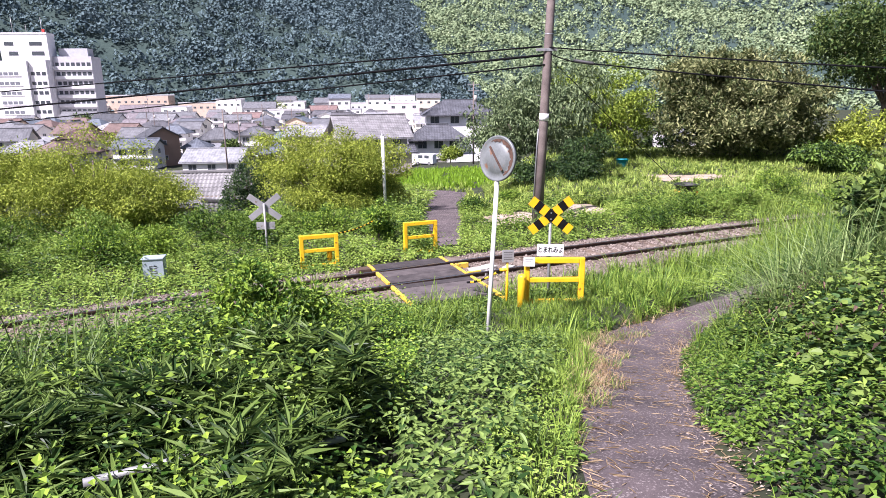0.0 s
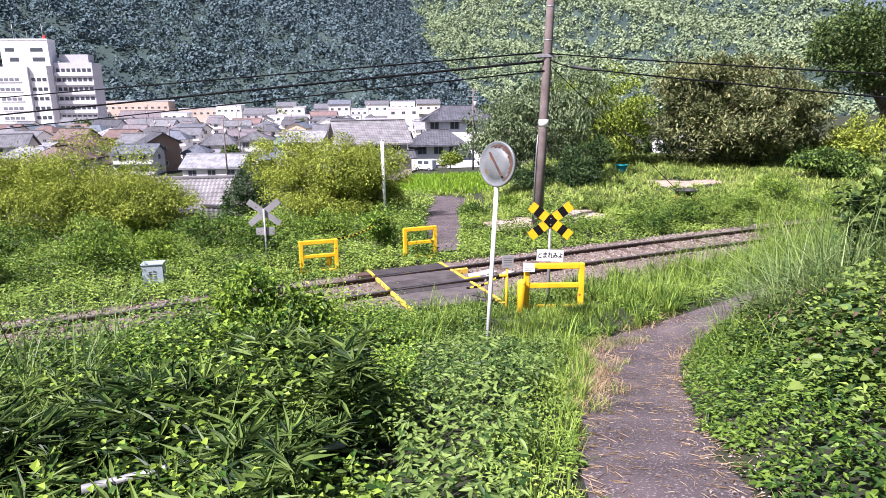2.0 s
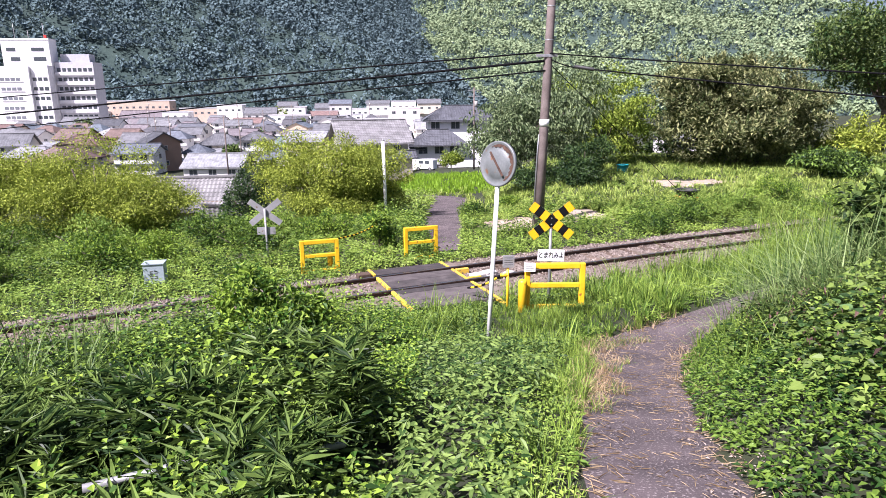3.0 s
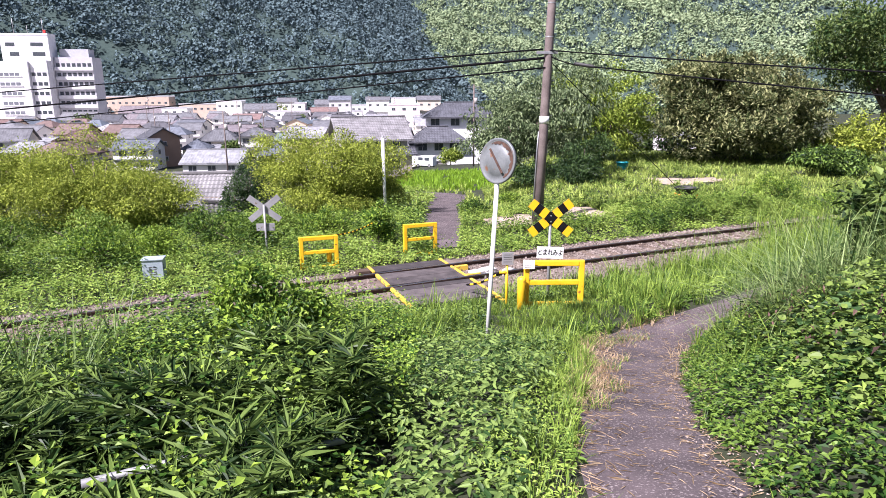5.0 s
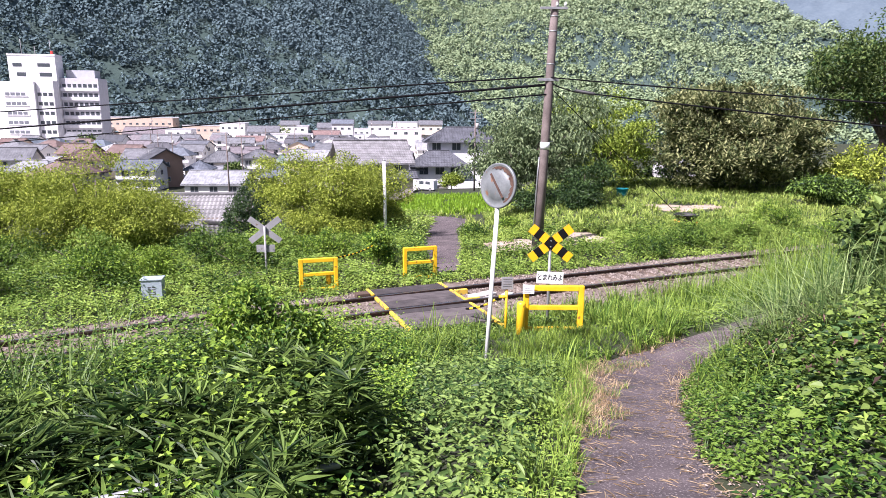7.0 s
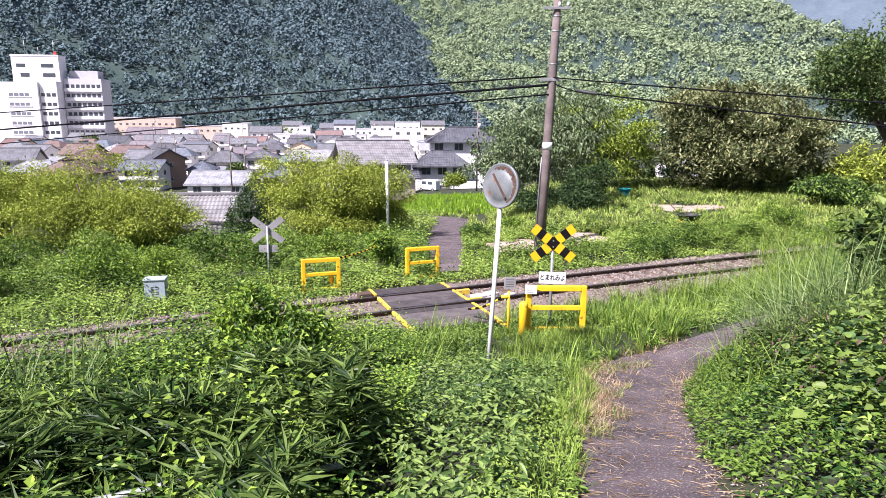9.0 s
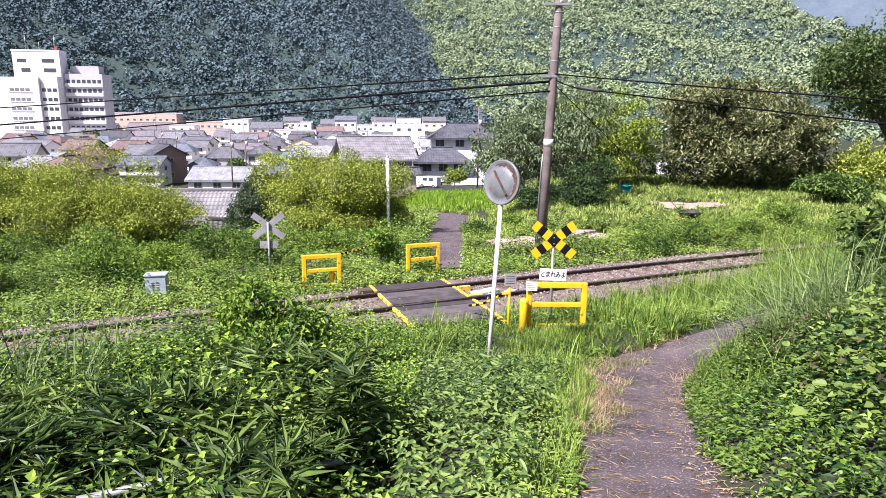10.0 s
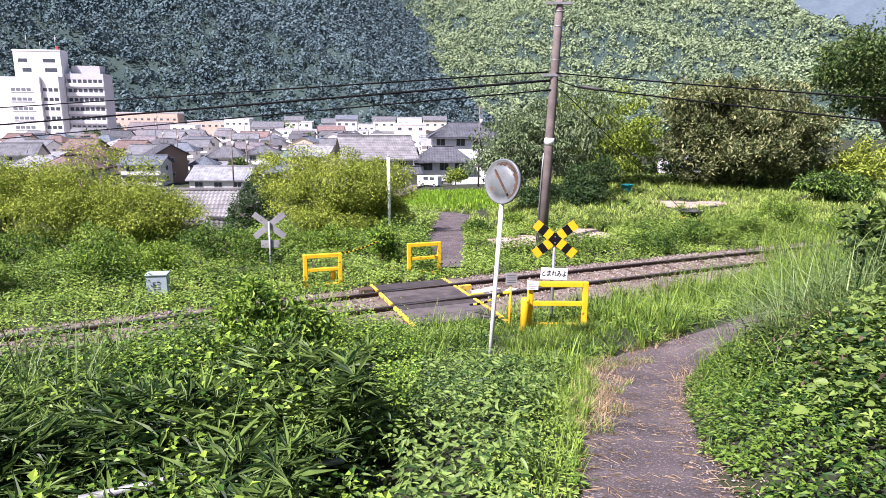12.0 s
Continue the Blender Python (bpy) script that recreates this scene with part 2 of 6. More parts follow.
def tube(bm, points, radii, sides=10, caps=True):
    """A round tube through points."""
    pts = [Vector(p) for p in points]
    rings = []
    for i, p in enumerate(pts):
        d = (pts[min(i + 1, len(pts) - 1)] - pts[max(i - 1, 0)]).normalized()
        q = d.to_track_quat("Z", "Y")
        r = radii[i] if isinstance(radii, (list, tuple)) else radii
        rings.append([bm.verts.new(p + q @ Vector((math.cos(t) * r, math.sin(t) * r, 0))) for t in (2 * math.pi * k / sides for k in range(sides))])
    for u, v in zip(rings, rings[1:]):
        for k in range(sides):
            f = bm.faces.new((u[k], u[(k + 1) % sides], v[(k + 1) % sides], v[k]))
            f.smooth = True
    if caps:
        bm.faces.new(rings[0][::-1])
        bm.faces.new(rings[-1])
    return bm


def piped(points, radii, sides=10):
    return tube(bmesh.new(), points, radii, sides)


def leaf_mesh(p, d, u, length, width, fold=0.25, plain=False):
    """Folded leaves: base p, direction d, face normal u."""
    d = d / np.linalg.norm(d, axis=1, keepdims=True)
    s = np.cross(d, u)
    s /= np.linalg.norm(s, axis=1, keepdims=True) + 1e-9
    n = np.cross(s, d)
    L, W = length[:, None], width[:, None]
    mid = p + d * L * 0.42 - n * W * fold
    if plain:
        v = np.stack([p, mid - s * W / 2 + n * W * fold * 2, p + d * L - n * L * 0.12, mid + s * W / 2 + n * W * fold * 2], 1)
        f = np.array([(0, 2, 1), (0, 3, 2)])[None] + 4 * np.arange(len(p))[:, None, None]
        return v.reshape(-1, 3), f.reshape(-1, 3)
    tip = p + d * L - n * L * 0.16
    rim = [[p + d * L * t - n * L * 0.16 * t * t + q * s * W * w + n * W * fold * w for t, w in ((0.14, 0.36), (0.42, 0.5), (0.76, 0.26))] for q in (-1, 1)]
    v = np.stack([p, *rim[0], tip, *rim[1]], 1)
    f = np.array([(0, 4, 3, 2, 1), (0, 5, 6, 7, 4)])[None] + 8 * np.arange(len(p))[:, None, None]
    return v.reshape(-1, 3), f.reshape(-1, 5)


rng = np.random.default_rng(7)


def wave(x, y, seed=0.0):
    """Cheap smooth noise in about -1..1."""
    return (np.sin(x * 1.7 + seed + 1.3 * np.sin(y * 0.9 + seed * 2)) + np.sin(y * 2.1 - seed * 1.7 + 1.1 * np.sin(x * 1.3 - seed)) + np.sin((x + y) * 3.3 + seed * 3)) / 3


# ---------------------------------------------------------------- lie of the land
PATH = np.array([(0.85, -4, 3.1, 0.5), (0.95, 0, 2.45, 0.45), (1.13, 2.7, 2.0, 0.42), (1.36, 3.7, 1.68, 0.43), (1.65, 4.7, 1.38, 0.46), (2.25, 6.65, 0.8, 0.50), (2.72, 8.0, 0.5, 0.62), (3.6, 8.75, 0.5, 0.40), (5.4, 9.75, 0.7, 0.30), (9.0, 11.6, 1.1, 0.30), (16, 15, 1.8, 0.3)])


def track_y(x):
    return 13.74 + 0.462 * x - 0.0025 * x * x


def off_track(x, y):
    """Distance from the track's centre line, positive on the town's side."""
    return (y - track_y(np.clip(x, -60, 60))) * 0.908


def from_path(x, y):
    """Distance from the path's centre line, side (positive right), height and half width there."""
    best = np.full(np.shape(x), 1e9)
    side, height, half = np.zeros_like(best), np.zeros_like(best), np.ones_like(best)
    for p, q in zip(PATH, PATH[1:]):
        d = q[:2] - p[:2]
        t = np.clip(((x - p[0]) * d[0] + (y - p[1]) * d[1]) / (d @ d), 0, 1)
        dx, dy = x - p[0] - t * d[0], y - p[1] - t * d[1]
        r = np.hypot(dx, dy)
        near = r < best
        best = np.where(near, r, best)
        side = np.where(near, np.sign(dx * d[1] - dy * d[0]), side)
        height = np.where(near, p[2] + t * (q[2] - p[2]), height)
        half = np.where(near, p[3] + t * (q[3] - p[3]), half)
    return best, side, height, half


def step(a, b, x):
    t = np.clip((x - a) / (b - a), 0, 1)
    return t * t * (3 - 2 * t)


def land(x, y):
    x, y = np.asarray(x, float), np.asarray(y, float)
    n = off_track(x, y)
    # near bank
    bank = np.interp(-n, [1.2, 1.9, 4, 7, 10, 13, 18, 40], [-0.22, -0.2, 0.25, 1.0, 1.7, 2.15, 2.6, 5.0])
    bank = bank + 0.55 * step(5.5, 9.5, x) * step(1.7, 3.2, -n)
    r, side, pz, half = from_path(x, y)
    out = np.maximum(0, r - half)
    hill = pz + np.minimum(0.72 * out, 0.9 + 0.45 * out) * step(1.2, 3.0, -n)
    hill = np.minimum(hill, 6.5)
    w = step(0, 1.3, out)
    left = pz * (1 - w) + bank * w
    near = np.where(side > 0, hill, left)
    near = near - 0.24 * np.exp(-((x - 0.9) ** 2 + (y - 8.7) ** 2) / 1.1) * step(0.0, 0.6, out)
    near = near + 0.05 * wave(x * 1.1, y * 1.1, 2.0) * step(0.0, 0.5, out)
    near = near * step(1.2, 2.6, -n) + -0.22 * (1 - step(1.2, 2.6, -n))
    # far side
    lane = np.interp(y - 0.4 * np.maximum(x, 0), [21, 38, 60, 104, 140], [-0.22, -2.0, -4.0, -7.3, -10])
    steep = np.interp(y, [21, 30, 40, 60, 100], [-0.22, -2.5, -4.8, -7.5, -10])
    s = step(-2.5, -10, x)
    valley = lane * (1 - s) + steep * s
    meadow = np.where(y < 46, 0.0 - 0.22 * step(3, 1.4, n), -0.0 - 0.18 * (y - 46))
    meadow = np.maximum(meadow, -10)
    k = step(0.0, 4.0, x - 0.075 * y)
    far = valley * (1 - k) + meadow * k
    far = far + 0.06 * wave(x * 0.7, y * 0.7, 5.0) * step(2, 6, n) * (y < 60)
    z = np.where(n < 0, near, far)
    return np.where(np.abs(n) < 1.2, -0.22, z)


def on(x, y, up=0.0):
    return float(land(x, y)) + up


def axis(*stretches):
    return np.unique(np.concatenate([np.arange(a, b, s) for a, b, s in stretches]))


gx = axis((-3000, -400, 400), (-400, -100, 40), (-100, -30, 6), (-30, -12, 0.9), (-12, 12, 0.2), (12, 40, 1.0), (40, 100, 6), (100, 400, 40), (400, 3001, 400))
gy = axis((-300, -30, 45), (-30, -4, 2), (-4, 22, 0.2), (22, 50, 0.8), (50, 100, 3), (100, 400, 25), (400, 3001, 200))
mx, my = np.meshgrid(gx, gy)
mz = land(mx, my)
idx = np.arange(mx.size).reshape(mx.shape)
quads = np.stack([idx[:-1, :-1], idx[:-1, 1:], idx[1:, 1:], idx[1:, :-1]], -1).reshape(-1, 4)
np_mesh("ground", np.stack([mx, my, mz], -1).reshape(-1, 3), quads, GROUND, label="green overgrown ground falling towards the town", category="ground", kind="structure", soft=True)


def ribbon(name, line, halves, material, up, label, category, seed, steps=10, ragged=0.08, across=9):
    """A strip that lies on the land, with uneven edges."""
    line, halves = np.array(line, float), np.array(halves, float)
    s = np.linspace(0, len(line) - 1, (len(line) - 1) * steps + 1)
    cx, cy, h = (np.interp(s, np.arange(len(line)), v) for v in (line[:, 0], line[:, 1], halves))
    ker = np.ones(7) / 7
    cx, cy, h = (np.convolve(np.pad(v, 3, mode="edge"), ker, "valid") for v in (cx, cy, h))
    tx, ty = np.gradient(cx), np.gradient(cy)
    ln = np.hypot(tx, ty)
    nx, ny = ty / ln, -tx / ln
    u = np.linspace(-1, 1, across)
    rag = 1 + ragged * np.stack([wave(s * 3, s * 0 + 1, seed + k) for k in (0, 9)])
    w = np.where(u[None] < 0, rag[0][:, None], rag[1][:, None]) * h[:, None] * u[None]
    x, y = cx[:, None] + nx[:, None] * w, cy[:, None] + ny[:, None] * w
    z = land(x, y) + up - 0.012 * np.abs(u[None]) ** 4
    i = np.arange(x.size).reshape(x.shape)
    f = np.stack([i[:-1, :-1], i[:-1, 1:], i[1:, 1:], i[1:, :-1]], -1).reshape(-1, 4)
    return np_mesh(name, np.stack([x, y, z], -1).reshape(-1, 3), f, material, label=label, category=category, kind="structure", soft=True)


ribbon("path", PATH[:, :2], PATH[:, 3], ASPHALT, 0.02, "narrow worn asphalt footpath strewn with dry stalks", "path", 1.0)
ribbon("road", [(0.3, 16.8), (0.0, 18.5), (0.05, 21.5), (0.4, 30), (0.65, 37), (-0.6, 40.3), (-5, 42), (-12, 43)], [0.5, 0.6, 0.75, 0.9, 1.05, 1.2, 1.2, 1.2], ASPHALT, 0.03, "narrow grey asphalt lane down to the town", "road", 4.0, ragged=0.05)
ribbon("side_lane", [(0.2, 18.3), (-1.5, 17.6), (-3.5, 17.0), (-6.0, 16.4)], [0.5, 0.55, 0.5, 0.4], ASPHALT, 0.035, "grey asphalt lane end beside the track", "lane", 6.0, ragged=0.1)


def patch(name, x, y, rx, ry, material, label, category, seed):
    t = np.linspace(0, 2 * np.pi, 40, endpoint=False)
    r = 1 + 0.22 * np.sin(3 * t + seed) + 0.12 * np.sin(7 * t + 2 * seed)
    q = np.linspace(0.0, 1, 7)
    px, py = x + rx * np.outer(q, r * np.cos(t)), y + ry * np.outer(q, r * np.sin(t))
    pz = land(px, py) + 0.05 - 0.05 * q[:, None] ** 3
    i = np.arange(px.size).reshape(px.shape)
    f = np.stack([i[:-1], i[1:], np.roll(i[1:], -1, 1), np.roll(i[:-1], -1, 1)], -1).reshape(-1, 4)
    return np_mesh(name, np.stack([px, py, pz], -1).reshape(-1, 3), f, material, label=label, category=category, kind="structure", soft=True)


patch("bare_soil", 11.7, 29.4, 2.3, 1.3, SAND, "pale bare sandy soil in the meadow", "soil", 1.0)
patch("bare_soil", 2.7, 20.6, 1.5, 1.0, SAND, "pale bare sandy soil beside the utility pole", "soil", 2.2)
patch("bare_soil", 4.9, 21.4, 1.1, 1.1, SAND, "pale bare sandy soil beside the utility pole", "soil", 4.0)

# ---------------------------------------------------------------- railway
def along(x, off, z):
    """A place beside the track: x of the centre line, offset to the town's side."""
    t = Vector((1, 0.462 - 0.005 * x, 0)).normalized()
    return Vector((x, track_y(x), 0)) + Vector((-t.y, t.x, 0)) * off + Vector((0, 0, z))


track = thing("railway_track", label="single curved railway track with rusty rails on brown ballast", category="railway track", kind="structure")
xs = np.arange(-34, 36.1, 0.5)


def sweep(bm, off, profile, closed=True, spans=xs, faces_material=None):
    rings = [[bm.verts.new(along(x, off + p, z)) for p, z in profile] for x in spans]
    k = len(profile)
    for u, v in zip(rings, rings[1:]):
        for i in range(k if closed else k - 1):
            f = bm.faces.new((u[i], u[(i + 1) % k], v[(i + 1) % k], v[i]))
            if faces_material:
                f.material_index = faces_material(i)
    return bm


bed = sweep(bmesh.new(), 0, [(-2.0, -0.26), (-1.45, -0.15), (-1.0, -0.10), (0, -0.12), (1.0, -0.10), (1.45, -0.15), (2.0, -0.26)], closed=False)
part("ballast_bed", bed, BALLAST, track, "brown crushed stone ballast")
RAIL = [(-0.06, -0.14), (0.06, -0.14), (0.06, -0.125), (0.012, -0.11), (0.012, -0.04), (0.033, -0.03), (0.033, -0.004), (0.027, 0), (-0.027, 0), (-0.033, -0.004), (-0.033, -0.03), (-0.012, -0.04), (-0.012, -0.11), (-0.06, -0.125)]
for off in (-0.566, 0.566):
    part("rail", sweep(bmesh.new(), off, RAIL, faces_material=lambda i: 1 if i == 7 else 0), [RAIL_STEEL, RAIL_TOP], track, "rusty steel rail with a worn bright head")
me = bpy.data.meshes.new("sleeper")
bm = boxed(-0.10, -1.0, -0.24, 0.10, 1.0, -0.105, bevel=0.012)
for o in (-0.566, 0.566):
    box(bm, -0.09, o - 0.16, -0.105, 0.09, o + 0.16, -0.09)
bm.to_mesh(me)
bm.free()
me.materials.append(SLEEPER)
for k in range(92):
    x = -26 + k * 0.6
    if -2.2 < x < 1.2:
        continue
    ob = new("sleeper", me)
    ob.parent = track
    ob.matrix_basis = Matrix.Translation(along(x, 0, 0)) @ pose(0, 0, 0, 0, 0, math.degrees(math.atan(0.462 - 0.005 * x)))

# loose stones over the bed
ico = np.array([(0, 0, 1), (0.9, 0, 0.1), (0.2, 0.9, 0), (-0.8, 0.3, 0.15), (-0.2, -0.85, 0.1), (0.1, 0, -0.8)])
icof = np.array([(0, 1, 2), (0, 2, 3), (0, 3, 4), (0, 4, 1), (5, 2, 1), (5, 3, 2), (5, 4, 3), (5, 1, 4)])


def stones(count, x0, x1, size, offs):
    x = rng.uniform(x0, x1, count)
    o = offs(count)
    t = np.arctan(0.462 - 0.005 * x)
    px, py = x - np.sin(t) * o, track_y(x) + np.cos(t) * o
    keep = ~((np.abs(x - o * 0.42 + 0.5) < 0.95) & (np.abs(o) < 1.6))
    px, py, o = px[keep], py[keep], o[keep]
    pz = np.interp(np.abs(o), [0, 1.0, 1.45, 2.0], [-0.115, -0.095, -0.145, -0.25])
    n = len(px)
    s = rng.uniform(0.5, 1.25, (n, 1, 1)) * size * rng.uniform(0.6, 1.2, (n, 1, 3))
    ang = rng.uniform(0, 6.3, n)
    c, q = np.cos(ang)[:, None], np.sin(ang)[:, None]
    v = (ico[None] + rng.normal(0, 0.16, (n, 6, 3))) * s
    v = np.stack([v[..., 0] * c - v[..., 1] * q, v[..., 0] * q + v[..., 1] * c, v[..., 2]], -1) + np.stack([px, py, pz], -1)[:, None]
    f = icof[None] + 6 * np.arange(n)[:, None, None]
    return v.reshape(-1, 3), f.reshape(-1, 3)


np_mesh("ballast_stones", *stones(17000, -12, 16, 0.034, lambda n: rng.uniform(-1.75, 1.75, n)), STONE, track, "loose brown and grey ballast stones", kind="stuff")

# crossing deck, local frame: x along the rails, y to the town
DECK_AT = Matrix.Translation(along(-0.42, 0, 0)) @ pose(0, 0, 0, 0, 0, 21.5)
deck = thing("crossing_deck", DECK_AT, "grey crossing deck of planks with yellow edge lines", "level crossing", kind="structure")
for y0, y1, n in ((-1.95, -0.66, 5), (-0.47, 0.47, 4), (0.66, 1.15, 2)):
    for i in range(n):
        w = (y1 - y0) / n
        ob = part("plank", boxed(-0.875, y0 + i * w + 0.004, -0.16, 0.875, y0 + (i + 1) * w - 0.004, -0.012 - 0.004 * (i % 2), bevel=0.008), DECK, deck)
for sx in (-1, 1):
    part("edge_line", boxed(sx * 0.92 - 0.032, -2.0 - 0.35 * (sx > 0), -0.07, sx * 0.92 + 0.032, -0.68, 0.0, bevel=0.006), YELLOW_WORN, deck, "worn yellow painted edge beam")
    part("edge_line", boxed(sx * 0.92 - 0.032, -0.46, -0.07, sx * 0.92 + 0.032, 0.46, 0.0, bevel=0.006), YELLOW_WORN, deck, "worn yellow painted edge beam")
    part("edge_line", boxed(sx * 0.92 - 0.032, 0.68, -0.07, sx * 0.92 + 0.032, 1.2, 0.0, bevel=0.006), YELLOW_WORN, deck, "worn yellow painted edge beam")
part("end_block", boxed(-1.30, 0.70, -0.2, -0.99, 0.95, 0.02, bevel=0.01), SLEEPER, deck, "brown timber end block")
part("guard_timber", boxed(0.975, -0.40, -0.12, 1.3, -0.33, 0.0, bevel=0.01), YELLOW_WORN, deck, "yellow rail end guide")
part("guard_timber", boxed(0.975, 0.30, -0.12, 1.3, 0.40, 0.01, bevel=0.01), YELLOW_WORN, deck, "yellow rail end guide")

# pale slabs between the rails
for k, (sx, sy, w, d) in enumerate(((1.35, -0.05, 0.34, 0.22), (1.72, 0.05, 0.3, 0.25), (1.5, -0.36, 0.42, 0.16), (2.1, -0.2, 0.35, 0.2))):
    bm = boxed(-w / 2, -d / 2, 0, w / 2, d / 2, 0.07, bevel=0.012)
    tagged(part("slab", bm, CONCRETE, None, "", DECK_AT @ pose(sx, sy, -0.11, 3, 2 * k - 3, 14 * k)), "pale concrete slab lying between the rails", "slab", "slabs between the rails")


# ---------------------------------------------------------------- guards, signs, mirror
def guard(x, y, turn, w=1.12, h=1.0, short=True, label=""):
    g = thing("guard_rail", pose(x, y, on(x, y) - 0.05, 0, 0, turn), label, "guard rail", "yellow guard rails at the crossing")
    t = 0.05
    for sx in (-1, 1):
        part("post", boxed(sx * (w / 2 - t) - t, -t, -0.3, sx * (w / 2 - t) + t, t, h, bevel=0.012), YELLOW, g)
    part("top_bar", boxed(-w / 2 + 2 * t, -t, h - 2 * t, w / 2 - 2 * t, t, h, bevel=0.012), YELLOW, g)
    part("middle_bar", boxed(-w / 2 + 2 * t, -t * 0.8, h * 0.5, w / 2 - 2 * t, t * 0.8, h * 0.5 + 0.085, bevel=0.01), YELLOW, g)
    part("lower_bar", boxed(-w / 2 + 2 * t, -t * 0.8, 0.05, w / 2 - 2 * t, t * 0.8, 0.13, bevel=0.01), YELLOW, g)
    return g


guard(2.12, 11.1, 0, 1.12, 0.93, label="yellow steel guard rail standing in grass beside the crossing")
guard(-2.98, 14.9, 18, 0.95, 0.88, label="yellow steel guard rail on the far side of the track")
guard(-0.52, 16.2, 20, 0.94, 0.92, label="yellow steel guard rail beside the lane")


def bollard(x, y, h, r=0.085):
    bm = piped([(0, 0, -0.2), (0, 0, h - 0.05), (0, 0, h - 0.015), (0, 0, h)], [r, r, r * 0.85, r * 0.5], 14)
    return tagged(part("bollard", bm, YELLOW, None, "", pose(x, y, on(x, y))), "short yellow steel bollard beside the guard rail", "bollard")


bollard(1.5, 10.92, 0.62, 0.08)
bollard(-2.78, 15.15, 0.42, 0.07)

post = thing("chain_post", pose(1.27, 11.35, on(1.27, 11.35)), "slim yellow chain post with a grey notice plate", "post")
part("pole", piped([(0, 0, -0.2), (0, 0, 0.92)], 0.025, 10), YELLOW, post)
part("bracket", piped([(0, 0, 0.70), (-0.14, 0.02, 0.70)], 0.03, 10), YELLOW, post)
pl = part("notice_plate", boxed(-0.10, -0.012, 0.86, 0.12, -0.002, 1.10, bevel=0.003), SIGN_BACK, post, "grey steel notice plate", pose(0, -0.03, 0))
for k in range(4):
    part("print_line", boxed(-0.07, -0.016, 1.05 - k * 0.045, 0.09, -0.013, 1.058 - k * 0.045), INK, pl)

notice = thing("notice_board", pose(1.63, 11.0, on(1.63, 11.0) - 0.05), "small white notice plate with blurred print fixed to the guard rail", "sign")
bd = part("plate", boxed(-0.10, -0.012, 0.80, 0.11, 0.0, 0.97, bevel=0.003), SIGN_WHITE, notice, "", pose(0, 0, 0, 0, 0, -6))
for k in range(4):
    part("print_line", boxed(-0.075, -0.016, 0.935 - k * 0.035, 0.08 - 0.03 * (k % 2), -0.0125, 0.939 - k * 0.035), INK, bd)


def pole_bar(name, ends, r, sag, period, parent_label):
    """A striped bar or rope, in alternating yellow and black lengths."""
    a, b = Vector(ends[0]), Vector(ends[1])
    n = max(4, int((b - a).length / period))
    t = thing(name, None, parent_label, "barrier")
    for i in range(n):
        q = [a.lerp(b, (i + j / 3) / n) - Vector((0, 0, sag * 4 * ((i + j / 3) / n) * (1 - (i + j / 3) / n))) for j in range(4)]
        part("yellow_stripe" if i % 2 else "black_stripe", piped(q, r, 8), YELLOW if i % 2 else SIGN_BLACK, t)
    return t


pole_bar("striped_bar", [(1.15, 11.37, 0.66), (0.55, 12.15, 0.18)], 0.022, 0.06, 0.12, "yellow and black striped bar lowered to the ground")
pole_bar("striped_rope", [(-2.54, 15.05, 0.60), (-1.65, 17.2, 0.62)], 0.018, 0.08, 0.1, "yellow and black striped rope across the lane")


def crossbuck(x, y, z, turn, arm, half, base, front, label, spread=38.0):
    """Two crossed boards on a post; the striped face looks along -y."""
    t = thing("crossbuck_sign", pose(x, y, base, 0, 0, turn), label, "crossing sign")
    part("post", piped([(0, 0.045 if front else -0.045, -0.3), (0, 0.045 if front else -0.045, z - base + 0.10)], 0.03, 10), GALV if front else SIGN_BACK, t, "grey steel post")
    for s in (-1, 1):
        lean = pose(0, -0.006 if s > 0 else 0.006, z - base, 0, s * spread, 0)
        if front:
            cuts = [-arm, -arm * 0.73, -arm * 0.46, -arm * 0.2, arm * 0.2, arm * 0.46, arm * 0.73, arm]
            board = part("board", boxed(-arm, 0, -half, arm, 0.008, half), GALV, t, "", lean)
            for i, (u, v) in enumerate(zip(cuts, cuts[1:])):
                part("stripe", boxed(u, -0.003, -half, v, 0, half), SIGN_YELLOW if i in (0, 2, 4, 6) and i != 3 else SIGN_BLACK, board)
        else:
            part("board", boxed(-arm, 0, -half, arm, 0.008, half, bevel=0.002), SIGN_BACK, t, "grey back of a sign board", lean)
    return t


cb = crossbuck(2.18, 11.95, 1.59, 0, 0.50, 0.095, -0.2, True, "yellow and black crossed boards on a grey post")
part("bolt", piped([(0, -0.02, 1.84), (0, -0.005, 1.84)], 0.014, 8), GALV, cb)
part("bolt", piped([(0, -0.02, 1.72), (0, -0.005, 1.72)], 0.014, 8), GALV, cb)
plate = part("name_plate", boxed(-0.265, -0.02, 0.975, 0.265, -0.01, 1.215, bevel=0.004), SIGN_WHITE, cb, "white plate with black Japanese lettering", pose(-0.03, 0, 0, 0, 2, 0))
txt = bpy.data.curves.new("lettering", "FONT")
txt.body, txt.size, txt.align_x, txt.align_y, txt.extrude, txt.offset = "とまれみよ", 0.103, "CENTER", "CENTER", 0.001, 0.0
txt.bevel_depth = 0.0014
txt.materials.append(SIGN_BLACK)
lettering = new("lettering", txt)
lettering.parent = plate
lettering.matrix_basis = pose(0, -0.0225, 1.094, 90, 0, 0) @ Matrix.Diagonal((1.0, 1.35, 1, 1))
cb2 = crossbuck(-4.62, 16.2, 1.08, 6, 0.50, 0.08, -0.25, False, "grey crossed sign boards seen from behind")
